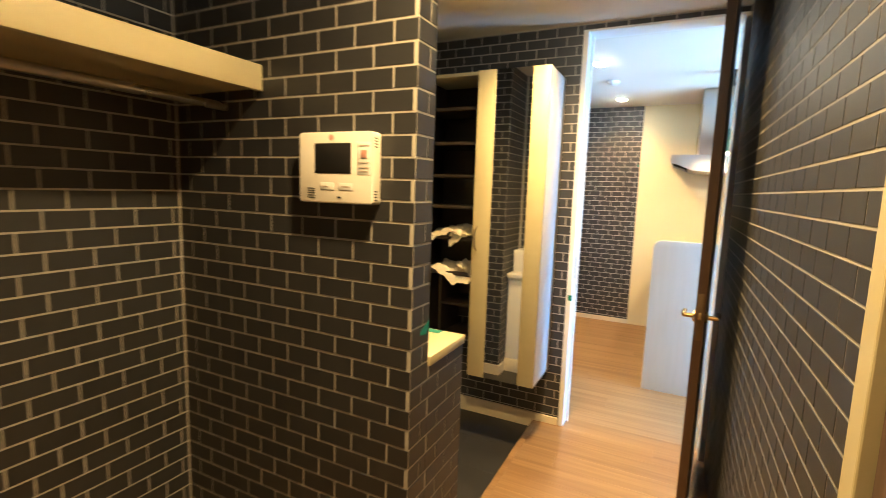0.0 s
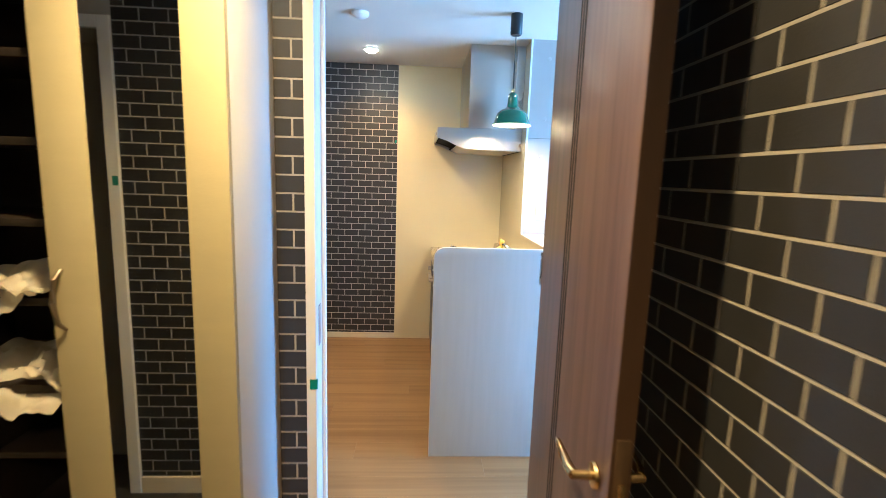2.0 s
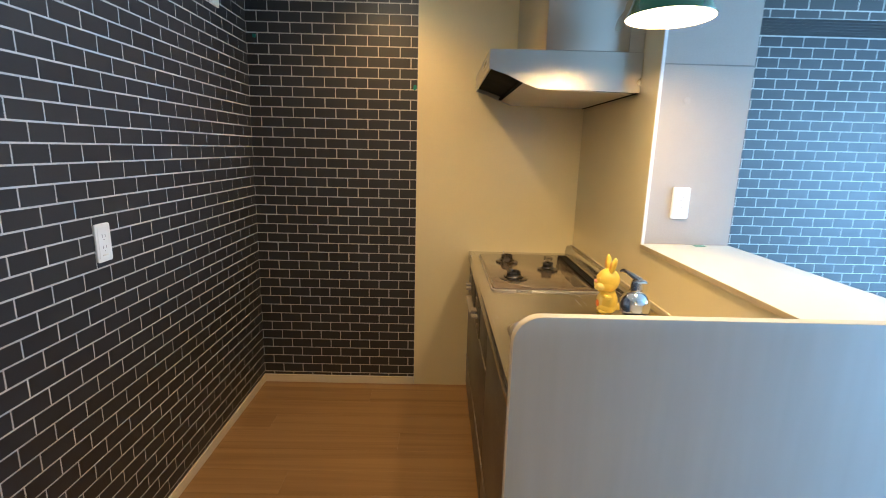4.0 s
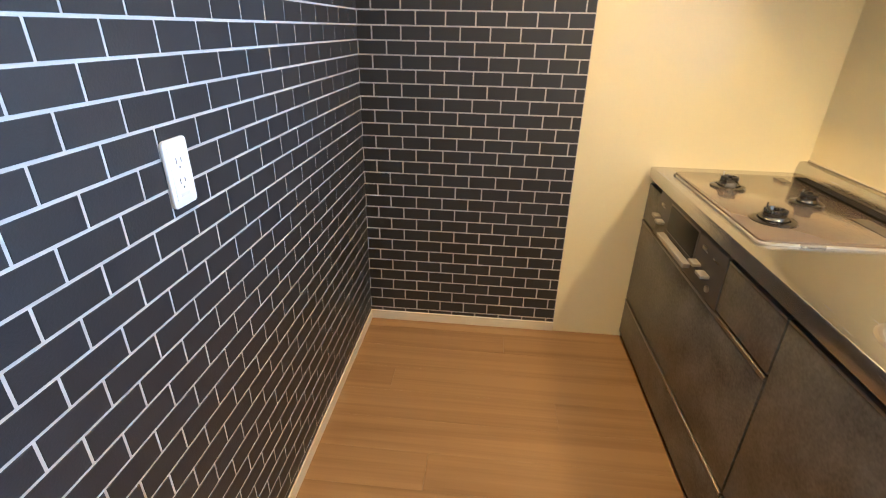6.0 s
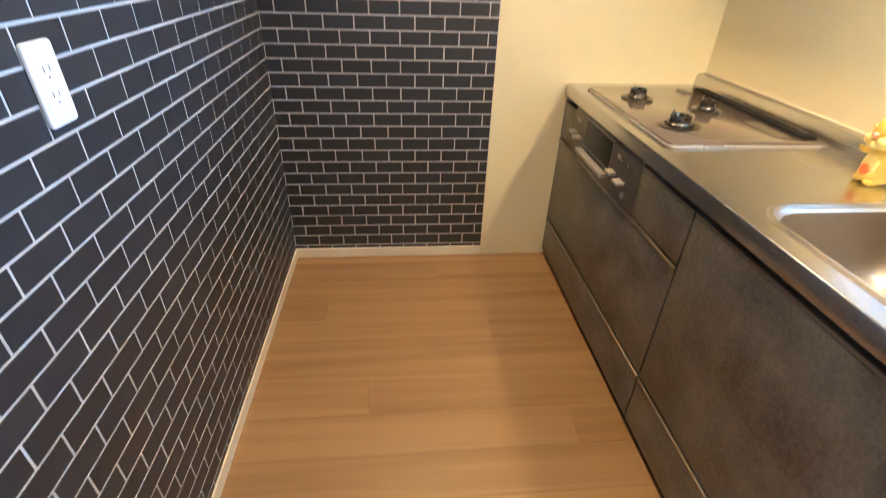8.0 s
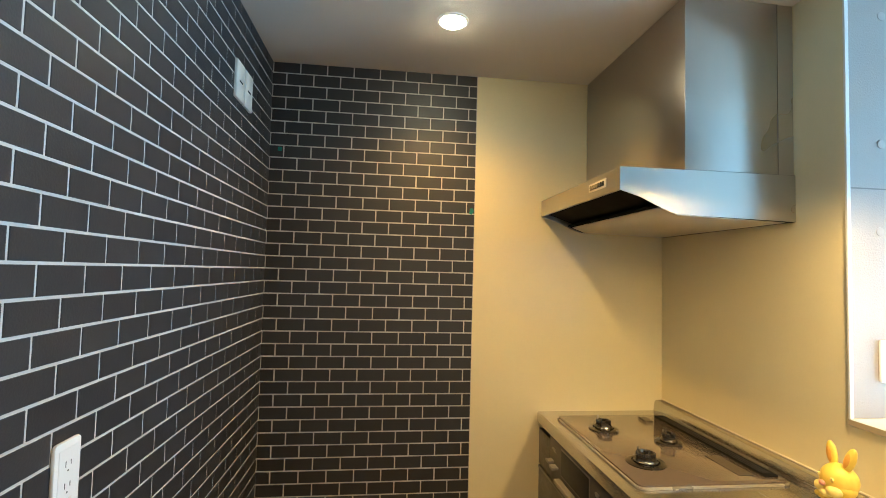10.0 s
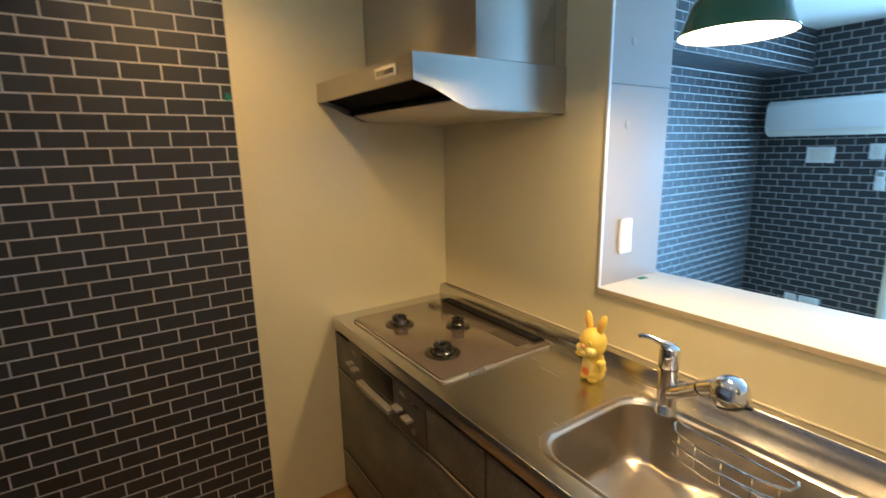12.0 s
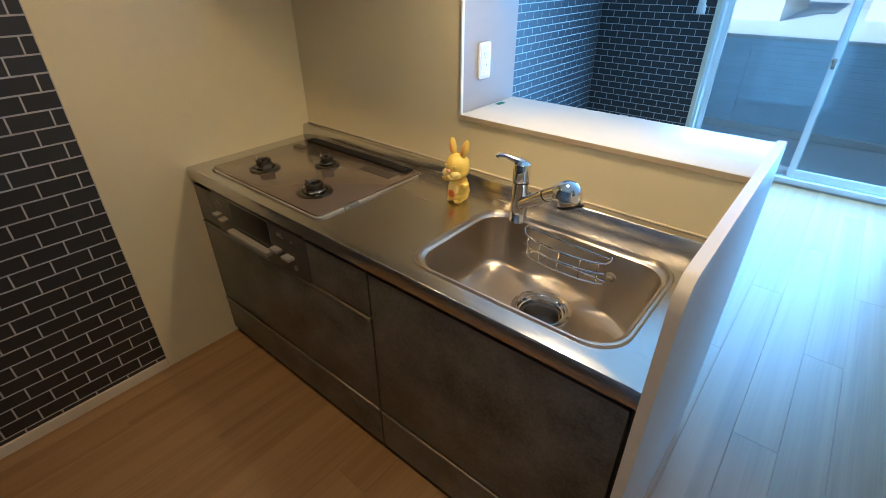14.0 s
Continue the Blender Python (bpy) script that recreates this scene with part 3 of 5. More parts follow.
item((1.5, -0.9, 0.785), [
    ("top", worktop(), STEEL),
    ("front_shadow_gap", one(1.246, NEAR, 0.788, 1.256, -0.003, CZ - 0.046), BLACK),
    ("upstand", prism([(1.790, CZ), (1.794, 0.885), (1.800, 0.898), (SPLASH - 0.001, 0.900), (SPLASH - 0.001, CZ - 0.03), (1.790, CZ - 0.03)], NEAR, -0.003, "Y", 0.002), STEEL, "raised steel back edge"),
    ("seal", boxes((SPLASH - 0.004, NEAR, 0.900, SPLASH, -0.003, 0.905), bevel=0.001), TRIM, "pale sealant line"),
], "worktop", "brushed stainless steel worktop with raised back edge", "worktop")


DR = (1.548, -1.450)
WAVE = ((-1.80, 0.100), (-1.70, 0.095), (-1.60, 0.050), (-1.52, 0.004), (-1.42, -0.024), (-1.31, 0.016), (-1.23, 0.010), (-1.15, 0.0))


def wave(y):
    """How far the bowl's back bulges inwards at y."""
    for (a, u), (b, v) in zip(WAVE, WAVE[1:]):
        if a <= y <= b:
            f = (y - a) / (b - a)
            return u + (v - u) * f * f * (3 - 2 * f)
    return 0.0


def basin():
    """The sink bowl: rings from the raised rim down to the floor, with a step along the back."""
    bm = bmesh.new()
    cy = -1.455
    steps = [(-0.004, 0.0, 0), (0.000, 0.005, 0), (0.006, 0.005, 0), (0.009, 0.000, 0), (0.012, -0.004, 0), (0.016, -0.005, 0), (0.020, -0.009, 0.05), (0.022, -0.03, .15), (0.026, -0.085, .6), (0.030, -0.135, .92), (0.034, -0.155, 1), (0.040, -0.165, 1), (0.048, -0.170, 1)]
    rings = []
    for inset, dz, w in steps:
        pts = round_rect(SX0 + inset, SY0 + inset, SX1 - inset, SY1 - inset, max(0.045, 0.085 - inset * 0.3), 10)
        ring = []
        # more points along the long back side for the wave
        full = []
        for k, (x, y) in enumerate(pts):
            x2, y2 = pts[(k + 1) % len(pts)]
            full.append((x, y))
            d = math.hypot(x2 - x, y2 - y)
            m = int(d / 0.03)
            for j in range(1, m):
                full.append((x + (x2 - x) * j / m, y + (y2 - y) * j / m))
        rings.append(full)
    count = 120
    def resample(pts):
        ln = [0]
        for a, b in zip(pts, pts[1:] + pts[:1]):
            ln.append(ln[-1] + math.hypot(b[0] - a[0], b[1] - a[1]))
        out = []
        k = 0
        for i in range(count):
            s = ln[-1] * i / count
            while ln[k + 1] < s:
                k += 1
            f = (s - ln[k]) / max(1e-9, ln[k + 1] - ln[k])
            a, b = pts[k], pts[(k + 1) % len(pts)]
            out.append((a[0] + (b[0] - a[0]) * f, a[1] + (b[1] - a[1]) * f))
        return out
    vr = []
    for (inset, dz, w), pts in zip(steps, rings):
        ring = []
        for x, y in resample(pts):
            back = max(0.0, (x - 1.45) / (SX1 - 1.45))
            x -= w * back * wave(y)
            ring.append(bm.verts.new((x, y, CZ + dz)))
        vr.append(ring)
    dr = DR
    for r, z in ((0.092, CZ - 0.180), (0.086, CZ - 0.182), (0.078, CZ - 0.190)):
        ring = []
        for v in vr[0]:
            a = math.atan2(v.co.y - dr[1], v.co.x - dr[0])
            ring.append(bm.verts.new((dr[0] + r * math.cos(a), dr[1] + r * math.sin(a), z)))
        vr.append(ring)
    for a, b in zip(vr, vr[1:]):
        for i in range(count):
            bm.faces.new((a[i], a[(i + 1) % count], b[(i + 1) % count], b[i]))
    bmesh.ops.recalc_face_normals(bm, faces=bm.faces)
    return bm


item((1.5, -1.46, 0.66), [
    ("basin", basin(), SINKSTEEL),
    ("drain_ring", lathe([(0.090, -0.183), (0.088, -0.177), (0.077, -0.178), (0.074, -0.184), (0.070, -0.183), (0.066, -0.192), (0.062, -0.192), (0.059, -0.204), (0.055, -0.230), (0.053, -0.250)], 40, (*DR, CZ), cap=False), CHROME, "polished drain ring"),
    ("drain_basket", lathe([(0.058, -0.203), (0.054, -0.203), (0.050, -0.213), (0.042, -0.236), (0.0, -0.239)], 32, (*DR, CZ), cap=False), mat("drain_cup_steel", (0.30, 0.29, 0.28), 0.22, 1.0), "ribbed steel strainer cup"),
], "sink", "stainless steel sink bowl with rounded corners and drain", "sink")


def rack():
    """A wire basket hung at the back of the bowl: bowed front rails, a straight back rail and bent uprights."""
    front, rear = [], []
    for i in range(17):
        f = i / 16
        y = -1.318 - 0.262 * f
        front.append((1.652 - 0.026 * math.sin(math.pi * f) ** 0.7 - 0.012 * f, y))
        rear.append((1.682 - 0.020 * f, y))
    bars = [tube([(x, y, z) for x, y in front], 0.0030, 8) for z in (CZ - 0.018, CZ - 0.050, CZ - 0.084)]
    bars.append(tube([(x, y, CZ - 0.012) for x, y in rear], 0.0030, 8))
    bars.append(tube([(x, y, CZ - 0.088) for x, y in rear], 0.0026, 8))
    ups = []
    for k in (1, 4, 8, 12, 15):
        (x, y), (u, v) = front[k], rear[k]
        ups.append(tube([(x, y, CZ - 0.018), (x, y, CZ - 0.082), (x + 0.004, y, CZ - 0.090), (u, v, CZ - 0.088)], 0.0022, 8))
    loops = [tube([(front[k][0], front[k][1], CZ - 0.018), (front[k][0] + 0.012, front[k][1] + s * 0.010, CZ - 0.008), (rear[k][0], rear[k][1] + s * 0.006, CZ - 0.004), (rear[k][0] + 0.006, rear[k][1], CZ - 0.012)], 0.0032, 8) for k, s in ((0, 1), (16, -1))]
    return bars, ups, loops


bars, ups, loops = rack()
CLEAR = mat("clear_rubber", (0.34, 0.31, 0.26), 0.15, 0.3)
item((1.62, -1.47, CZ - 0.095), [("rail", b, CHROME) for b in bars] + [("upright", b, CHROME) for b in ups] + [("hook", b, CHROME) for b in loops]
     + [("suction_cup", lathe([(0.015, 0), (0.014, -0.004), (0.007, -0.009), (0.006, -0.016), (0.0, -0.017)], 18, (1.640, -1.600, CZ - 0.050), axis="X"), CLEAR, "clear suction cup")],
     "sponge_rack", "curved chrome wire rack in the sink", "sink rack")

# tap
FA = (1.685, -1.268)
HEAD = (FA[0] - 0.094, FA[1] - 0.194, CZ + 0.172)


def spray_head():
    """A round hood with a flat underside, tipped a little forwards."""
    bm = lathe([(0.0, -0.024), (0.030, -0.024), (0.036, -0.020), (0.0395, -0.008), (0.040, 0.004), (0.037, 0.018), (0.028, 0.031), (0.014, 0.038), (0.0, 0.040)], 32)
    bmesh.ops.transform(bm, matrix=Matrix.Translation(HEAD) @ Matrix.Rotation(radians(-14), 4, "X"), verts=bm.verts)
    return bm


def spray_plate():
    bm = lathe([(0.0, -0.031), (0.028, -0.031), (0.031, -0.028), (0.031, -0.0235), (0.0, -0.0235)], 28)
    box(bm, -0.007, -0.043, -0.030, 0.007, -0.028, -0.024, 0.0015)
    bmesh.ops.transform(bm, matrix=Matrix.Translation(HEAD) @ Matrix.Rotation(radians(-14), 4, "X"), verts=bm.verts)
    return bm


item((FA[0], FA[1], CZ), [
    ("base", lathe([(0.029, 0), (0.029, 0.005), (0.026, 0.009), (0.0255, 0.060), (0.0250, 0.128)], 32, (*FA, CZ)), CHROME),
    ("cap", lathe([(0.0250, 0.1305), (0.0262, 0.133), (0.0262, 0.176), (0.0245, 0.186), (0.016, 0.192), (0.0, 0.194)], 32, (*FA, CZ)), CHROME, "chrome handle cap"),
    ("lever", tube([(FA[0] + 0.002, FA[1] - 0.002, CZ + 0.186), (FA[0] - 0.011, FA[1] + 0.020, CZ + 0.196), (FA[0] - 0.022, FA[1] + 0.046, CZ + 0.205), (FA[0] - 0.029, FA[1] + 0.062, CZ + 0.206), (FA[0] - 0.033, FA[1] + 0.071, CZ + 0.201)], [0.013, 0.009, 0.0065, 0.0072, 0.0055], 14), CHROME, "thin chrome lever"),
    ("spout", tube([(FA[0] - 0.004, FA[1] - 0.008, CZ + 0.060), (FA[0] - 0.026, FA[1] - 0.054, CZ + 0.092), (FA[0] - 0.058, FA[1] - 0.122, CZ + 0.142), (FA[0] - 0.078, FA[1] - 0.162, CZ + 0.168)], [0.0185, 0.0185, 0.0185, 0.022], 20), CHROME, "chrome spout"),
    ("spout_joint", tube([(FA[0] - 0.0545, FA[1] - 0.1145, CZ + 0.1365), (FA[0] - 0.0565, FA[1] - 0.1185, CZ + 0.1395)], 0.0190, 20), DARK, "thin dark joint line"),
    ("spray_head", spray_head(), CHROME, "round chrome spray head"),
    ("spray_plate", spray_plate(), BLACK, "black spray plate with a small tab"),
    ("ring", lathe([(0.0252, 0.1275), (0.0252, 0.131)], 32, (*FA, CZ)), BLACK, "dark gap under the handle cap"),
], "kitchen_tap", "chrome single-lever kitchen tap with spray head", "tap")

# hob
HZ = CZ + 0.012
def burner(x, y, r):
    t, ob = item((x, y, HZ), [
        ("drip_ring", lathe([(r * 1.05, 0.0), (r * 1.05, 0.003), (r * 0.9, 0.006), (r * 0.74, 0.006), (r * 0.72, 0.0)], 32, (x, y, HZ), cap=False), BURNER),
        ("burner_body", lathe([(r * 0.66, 0.0), (r * 0.66, 0.009), (r * 0.60, 0.012), (r * 0.57, 0.017), (r * 0.52, 0.0175), (r * 0.52, 0.024), (r * 0.47, 0.0255), (r * 0.46, 0.034), (r * 0.41, 0.036), (r * 0.33, 0.026), (0.008, 0.026), (0.007, 0.040), (0.0, 0.042)], 32, (x, y, HZ)), BURNER),
    ], "gas_burner", "small ringed gas burner on the glass hob", "burner", "hob burners")
    teeth = bmesh.new()
    for k in range(24):
        a = 2 * math.pi * k / 24
        q = Matrix.Translation((x, y, HZ + 0.030)) @ Matrix.Rotation(a, 4, "Z")
        b = bmesh.ops.create_cube(teeth, size=1, matrix=q @ Matrix.Translation((r * 0.47, 0, 0)) @ Matrix.Diagonal((0.006, 0.002, 0.008, 1)))
    o = tagged(part("flame_ring", teeth, DARK), kind="stuff")
    pin = part("igniter_pin", tube([(x - r * 0.30, y + r * 0.30, HZ + 0.020), (x - r * 0.30, y + r * 0.30, HZ + 0.050)], 0.0022, 8), EDGE, None, "thin steel sensor pin")
    under(t, o, pin)


item((1.52, -0.46, CZ), [
    ("glass_plate", prism(round_rect(1.284, -0.782, 1.772, -0.108, 0.022, 5), CZ + 0.003, HZ, "Z", 0.002), HOBGLASS),
    ("rim", prism(round_rect(1.278, -0.790, 1.778, -0.102, 0.026, 5), CZ, CZ + 0.006, "Z", 0.0015), HOBRIM, "pale metal rim"),
    ("exhaust_grille", one(1.714, -0.752, HZ, 1.760, -0.138, HZ + 0.005, 0.002), MATTBLACK, "black slotted exhaust grille"),
    ("display", one(1.640, -0.735, HZ, 1.690, -0.575, HZ + 0.0008), mat("smoked_display", (0.05, 0.043, 0.037), 0.15, 0.2), "dark display strip"),
    ("marking", one(1.640, -0.200, HZ, 1.672, -0.140, HZ + 0.0006), mat("smoked_marking", (0.13, 0.105, 0.085), 0.2, 0.3), "faint printed panel"),
    *[("grille_slot", one(x, -0.735, HZ + 0.0052, x + 0.003, -0.155, HZ + 0.0058), DARK) for x in (1.722, 1.733, 1.744)],
], "gas_hob", "bronze glass gas hob with pale rim set in the worktop", "hob")
burner(1.410, -0.285, 0.055)
burner(1.395, -0.622, 0.060)
burner(1.590, -0.442, 0.047)

# hood
HY = -0.750
def hood_shell():
    prof = [(1.232, 1.814), (1.232, 1.742), (1.300, 1.722), (1.370, 1.690), (1.420, 1.672), (SPLASH - 0.002, 1.664), (SPLASH - 0.002, 1.814)]
    bm = prism(prof, HY, HY + 0.004, "Y")
    b2 = prism(prof, -0.008, -0.004, "Y")
    me = bpy.data.meshes.new("tmp")
    b2.to_mesh(me)
    b2.free()
    bm.from_mesh(me)
    bpy.data.meshes.remove(me)
    box(bm, 1.232, HY + 0.004, 1.742, 1.240, -0.008, 1.814)
    box(bm, 1.240, HY + 0.004, 1.808, SPLASH - 0.002, -0.008, 1.814)
    return bm


item((1.5, -0.38, 1.664), [
    ("shell", hood_shell(), HOODSTEEL),
    ("duct_cover", boxes((1.448, HY + 0.002, 1.816, 1.770, -0.006, CEILING - 0.002), bevel=0.002), HOODSTEEL, "tall steel duct cover"),
    ("side_filler", boxes((1.771, HY + 0.006, 1.816, SPLASH - 0.002, -0.006, CEILING - 0.002)), HOODSTEEL),
    ("baffle_plate", prism([(1.372, 1.692), (1.430, 1.670), (1.806, 1.6605), (1.806, 1.669), (1.435, 1.678), (1.374, 1.700)], HY + 0.016, -0.030, "Y", 0.002), mat("cream_baffle", (0.55, 0.51, 0.43), 0.35, 0.2, var=0.04), "pale steel baffle plate"),
    ("filter_slot", prism([(1.242, 1.755), (1.300, 1.740), (1.380, 1.712), (1.380, 1.740), (1.242, 1.762)], HY + 0.006, -0.010, "Y"), MATTBLACK, "dark intake slot"),
    ("baffle_gap", prism([(1.360, 1.7005), (1.427, 1.6742), (1.829, 1.6628), (1.829, 1.672), (1.435, 1.685), (1.362, 1.708)], HY + 0.005, -0.009, "Y"), MATTBLACK, "dark gap round the baffle"),
    ("inner_tray", boxes((1.25, HY + 0.006, 1.765, SPLASH - 0.01, -0.012, 1.770)), DARK),
    ("panel_joint", boxes((1.771, HY + 0.0012, 1.816, 1.7718, HY + 0.004, CEILING - 0.002), (1.448, HY + 0.0012, 1.8145, SPLASH - 0.002, HY + 0.007, 1.8153)), CABEDGE, "fine joint line"),
    ("switch_panel", boxes((1.2285, -0.66, 1.765, 1.232, -0.53, 1.795), bevel=0.001), PLASTICW, "pale switch strip"),
    ("switch_buttons", boxes((1.2268, -0.650, 1.772, 1.2290, -0.54, 1.788), bevel=0.001), EDGE),
], "range_hood", "brushed steel range hood with tall duct cover", "range hood")

# end panel, bar top
PANEL_X, PANEL_TOP, PANEL_R = 1.195, 1.121, 0.055
PANEL_CURVE = [(PANEL_X + PANEL_R - PANEL_R * math.sin(radians(a)), PANEL_TOP - PANEL_R + PANEL_R * math.cos(radians(a))) for a in range(0, 91, 9)]
BAND_CURVE = [(PANEL_X + PANEL_R - (PANEL_R + 0.0012) * math.sin(radians(a)), PANEL_TOP - PANEL_R + (PANEL_R + 0.0012) * math.cos(radians(a))) for a in range(90, -1, -9)]
item((1.6, -1.841, 0), [
    ("board", prism([(PANEL_X, 0.0), (BARBACK - 0.08, 0.0), (BARBACK - 0.08, PANEL_TOP)] + PANEL_CURVE, -1.853, -1.8295, "Y", 0.0015), mat("pale_wood_grain_board", (0.44, 0.475, 0.50), 0.42, var=0.06, scale=3, bump=0.08, stretch=(14, 14, 1))),
    ("edge_band", prism([(PANEL_X, 0.0)] + PANEL_CURVE[::-1] + [(BARBACK - 0.08, PANEL_TOP), (BARBACK - 0.08, PANEL_TOP + 0.0012)] + BAND_CURVE[::-1] + [(PANEL_X - 0.0012, 0.0)], -1.8525, -1.830, "Y"), mat("beige_edge_band", (0.72, 0.66, 0.54), 0.40, var=0.05, scale=9), "beige edge band"),
], "counter_end_panel", "pale counter end panel with a rounded corner", "panel")
item((2.0, -1.38, 1.072), [("top", one(SPLASH - 0.005, -1.828, 1.0735, BARBACK + 0.005, -0.919, 1.092, 0.002), LAMINATE), ("front_edge", one(SPLASH - 0.0065, -1.828, 1.075, SPLASH - 0.005, -0.919, 1.0905), mat("tan_bar_edge", (0.46, 0.38, 0.25), 0.4, var=0.05), "tan front edge")], "bar_top", "white laminate bar top over the low wall", "bar top")
structure("trim_reveal", boxes((SPLASH - 0.006, -0.925, 1.092, SPLASH + 0.006, -0.9185, CEILING), bevel=0.001), LAMINATE, "thin white corner bead", "trim")
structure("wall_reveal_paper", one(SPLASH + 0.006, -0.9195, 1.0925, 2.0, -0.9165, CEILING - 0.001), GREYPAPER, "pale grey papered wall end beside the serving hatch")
structure("trim_reveal_joint", boxes((SPLASH + 0.007, -0.9203, 1.744, BARBACK, -0.918, 1.748)), mat("grey_joint", (0.20, 0.19, 0.18), 0.7), "thin dark joint line in the white wall", "trim")
structure("wall_bar_living", one(BARBACK - 0.028, -1.828, 0, BARBACK - 0.012, -0.919, 1.062), WHITE, "white papered low wall towards the living room")


def socket(m, label, double=True):
    """A wall plate with two sockets; local z is out of the wall."""
    t = thing("wall_socket", (0, 0, 0), label, "socket", "wall sockets")
    part("plate", prism(round_rect(-0.033, -0.060, 0.033, 0.060, 0.008, 4), 0, 0.007, "Z", 0.002), PLASTIC, t)
    ins = part("insert", prism(round_rect(-0.0235, -0.048, 0.0235, 0.048, 0.002, 2), 0.007, 0.0078, "Z"), PLASTIC, t)
    for cy in (0.022, -0.014):
        part("slot", boxes((-0.0075, cy - 0.005, 0.0075, -0.0058, cy + 0.005, 0.0081), (0.0058, cy - 0.004, 0.0075, 0.0075, cy + 0.004, 0.0081)), SLOT, ins)
        part("earth_hole", lathe([(0.0018, 0.0076), (0.0018, 0.0081)], 10, (0, cy - 0.012, 0)), SLOT, ins)
    part("earth_cover", boxes((-0.012, -0.041, 0.0076, 0.012, -0.036, 0.0086), bevel=0.0006), PLASTICW, ins)
    t.matrix_world = m
    return t


socket(pose(0.0015, -1.248, 1.117, 90, 0, 90), "white double wall socket on the brick pattern")
socket(pose(1.957, -0.9198, 1.252, 90, 0, 0), "white double wall socket beside the bar top")

# vent switch plates high on the kitchen wall
item((0, -0.42, 2.10), [("plate", one(0.001, -0.505, 2.040, 0.012, -0.420, 2.170, 0.003), PLASTICW), ("plate", one(0.001, -0.408, 2.040, 0.012, -0.325, 2.170, 0.003), PLASTICW), ("slot", one(0.012, -0.48, 2.10, 0.0128, -0.445, 2.106), DARK), ("slot", one(0.012, -0.385, 2.10, 0.0128, -0.35, 2.106), DARK)], "high_wall_socket", "pair of ivory wall plates high on the brick wall", "wall plate")


def rabbit():
    bm = bmesh.new()
    c = (1.675, -1.034)
    z = CZ
    f = Matrix.Rotation(radians(174), 4, "Z")   # faces the aisle
    def at(x, y, h):
        v = f @ Vector((x, y, 0))
        return (c[0] + v.x, c[1] + v.y, z + h)
    lean = f @ Matrix.Rotation(radians(10), 4, "Y")
    ball(bm, at(-0.004, 0, 0.046), 0.036, 0.95, 1.0, 1.30, turn=f)
    ball(bm, at(-0.002, 0, 0.024), 0.035, 1.0, 1.04, 0.70, turn=f)
    ball(bm, at(0.010, 0, 0.048), 0.029, 0.90, 0.90, 1.32, turn=f, index=1)
    ball(bm, at(0.002, 0, 0.126), 0.041, 1.0, 0.98, 1.02, turn=f)
    ball(bm, at(0.004, 0, 0.112), 0.039, 0.95, 1.03, 0.80, turn=f)
    ball(bm, at(-0.002, 0, 0.068), 0.032, 0.95, 1.05, 0.9, turn=f)
    ball(bm, at(0.030, 0.018, 0.106), 0.017, 1.0, 1.10, 0.85, turn=f, index=1)
    ball(bm, at(0.030, -0.018, 0.106), 0.017, 1.0, 1.10, 0.85, turn=f, index=1)
    ball(bm, at(0.036, 0, 0.096), 0.013, 1.0, 1.2, 0.7, turn=f, index=1)
    ball(bm, at(0.046, 0, 0.120), 0.0075, 0.8, 1.1, 0.9, turn=f, index=3)
    for s, tip, back in ((1, 13, -10), (-1, 8, 2)):
        t = f @ Matrix.Rotation(radians(-s * tip), 4, "X") @ Matrix.Rotation(radians(back), 4, "Y")
        root = Vector((0.0, s * 0.018, 0.156))
        up = (Matrix.Rotation(radians(-s * tip), 4, "X") @ Matrix.Rotation(radians(back), 4, "Y")) @ Vector((0, 0, 0.028))
        p = root + up
        ball(bm, at(p.x, p.y, p.z), 0.014, 0.75, 0.95, 2.35, turn=t)
        ball(bm, at(p.x + 0.007, p.y, p.z), 0.0095, 0.55, 0.85, 2.1, turn=t, index=5)
        ball(bm, at(0.008, s * 0.041, 0.072), 0.010, 1.5, 1.1, 0.9, turn=f)
        ball(bm, at(0.020, s * 0.045, 0.076), 0.0075, 1.0, 1.0, 0.9, turn=f)
        ball(bm, at(0.014, s * 0.016, 0.010), 0.013, 1.3, 1.1, 0.75, turn=f)
        ball(bm, at(0.037, s * 0.019, 0.134), 0.0052, 0.6, 1, 1.1, turn=f, index=1)
        ball(bm, at(0.0385, s * 0.020, 0.1355), 0.0024, 0.6, 1, 1, turn=f, index=4)
    ball(bm, at(0.034, 0.004, 0.038), 0.014, 0.35, 1.0, 1.0, turn=f, index=2)
    ball(bm, at(-0.040, 0, 0.026), 0.014)
    return bm


tagged(part("rabbit_toy", rabbit(), [YELLOW, CREAMV, ORANGE, PINK, DARK, mat("tan_ear", (0.78, 0.40, 0.07), 0.45, var=0.05)]), "yellow vinyl rabbit toy standing on the worktop", "toy")

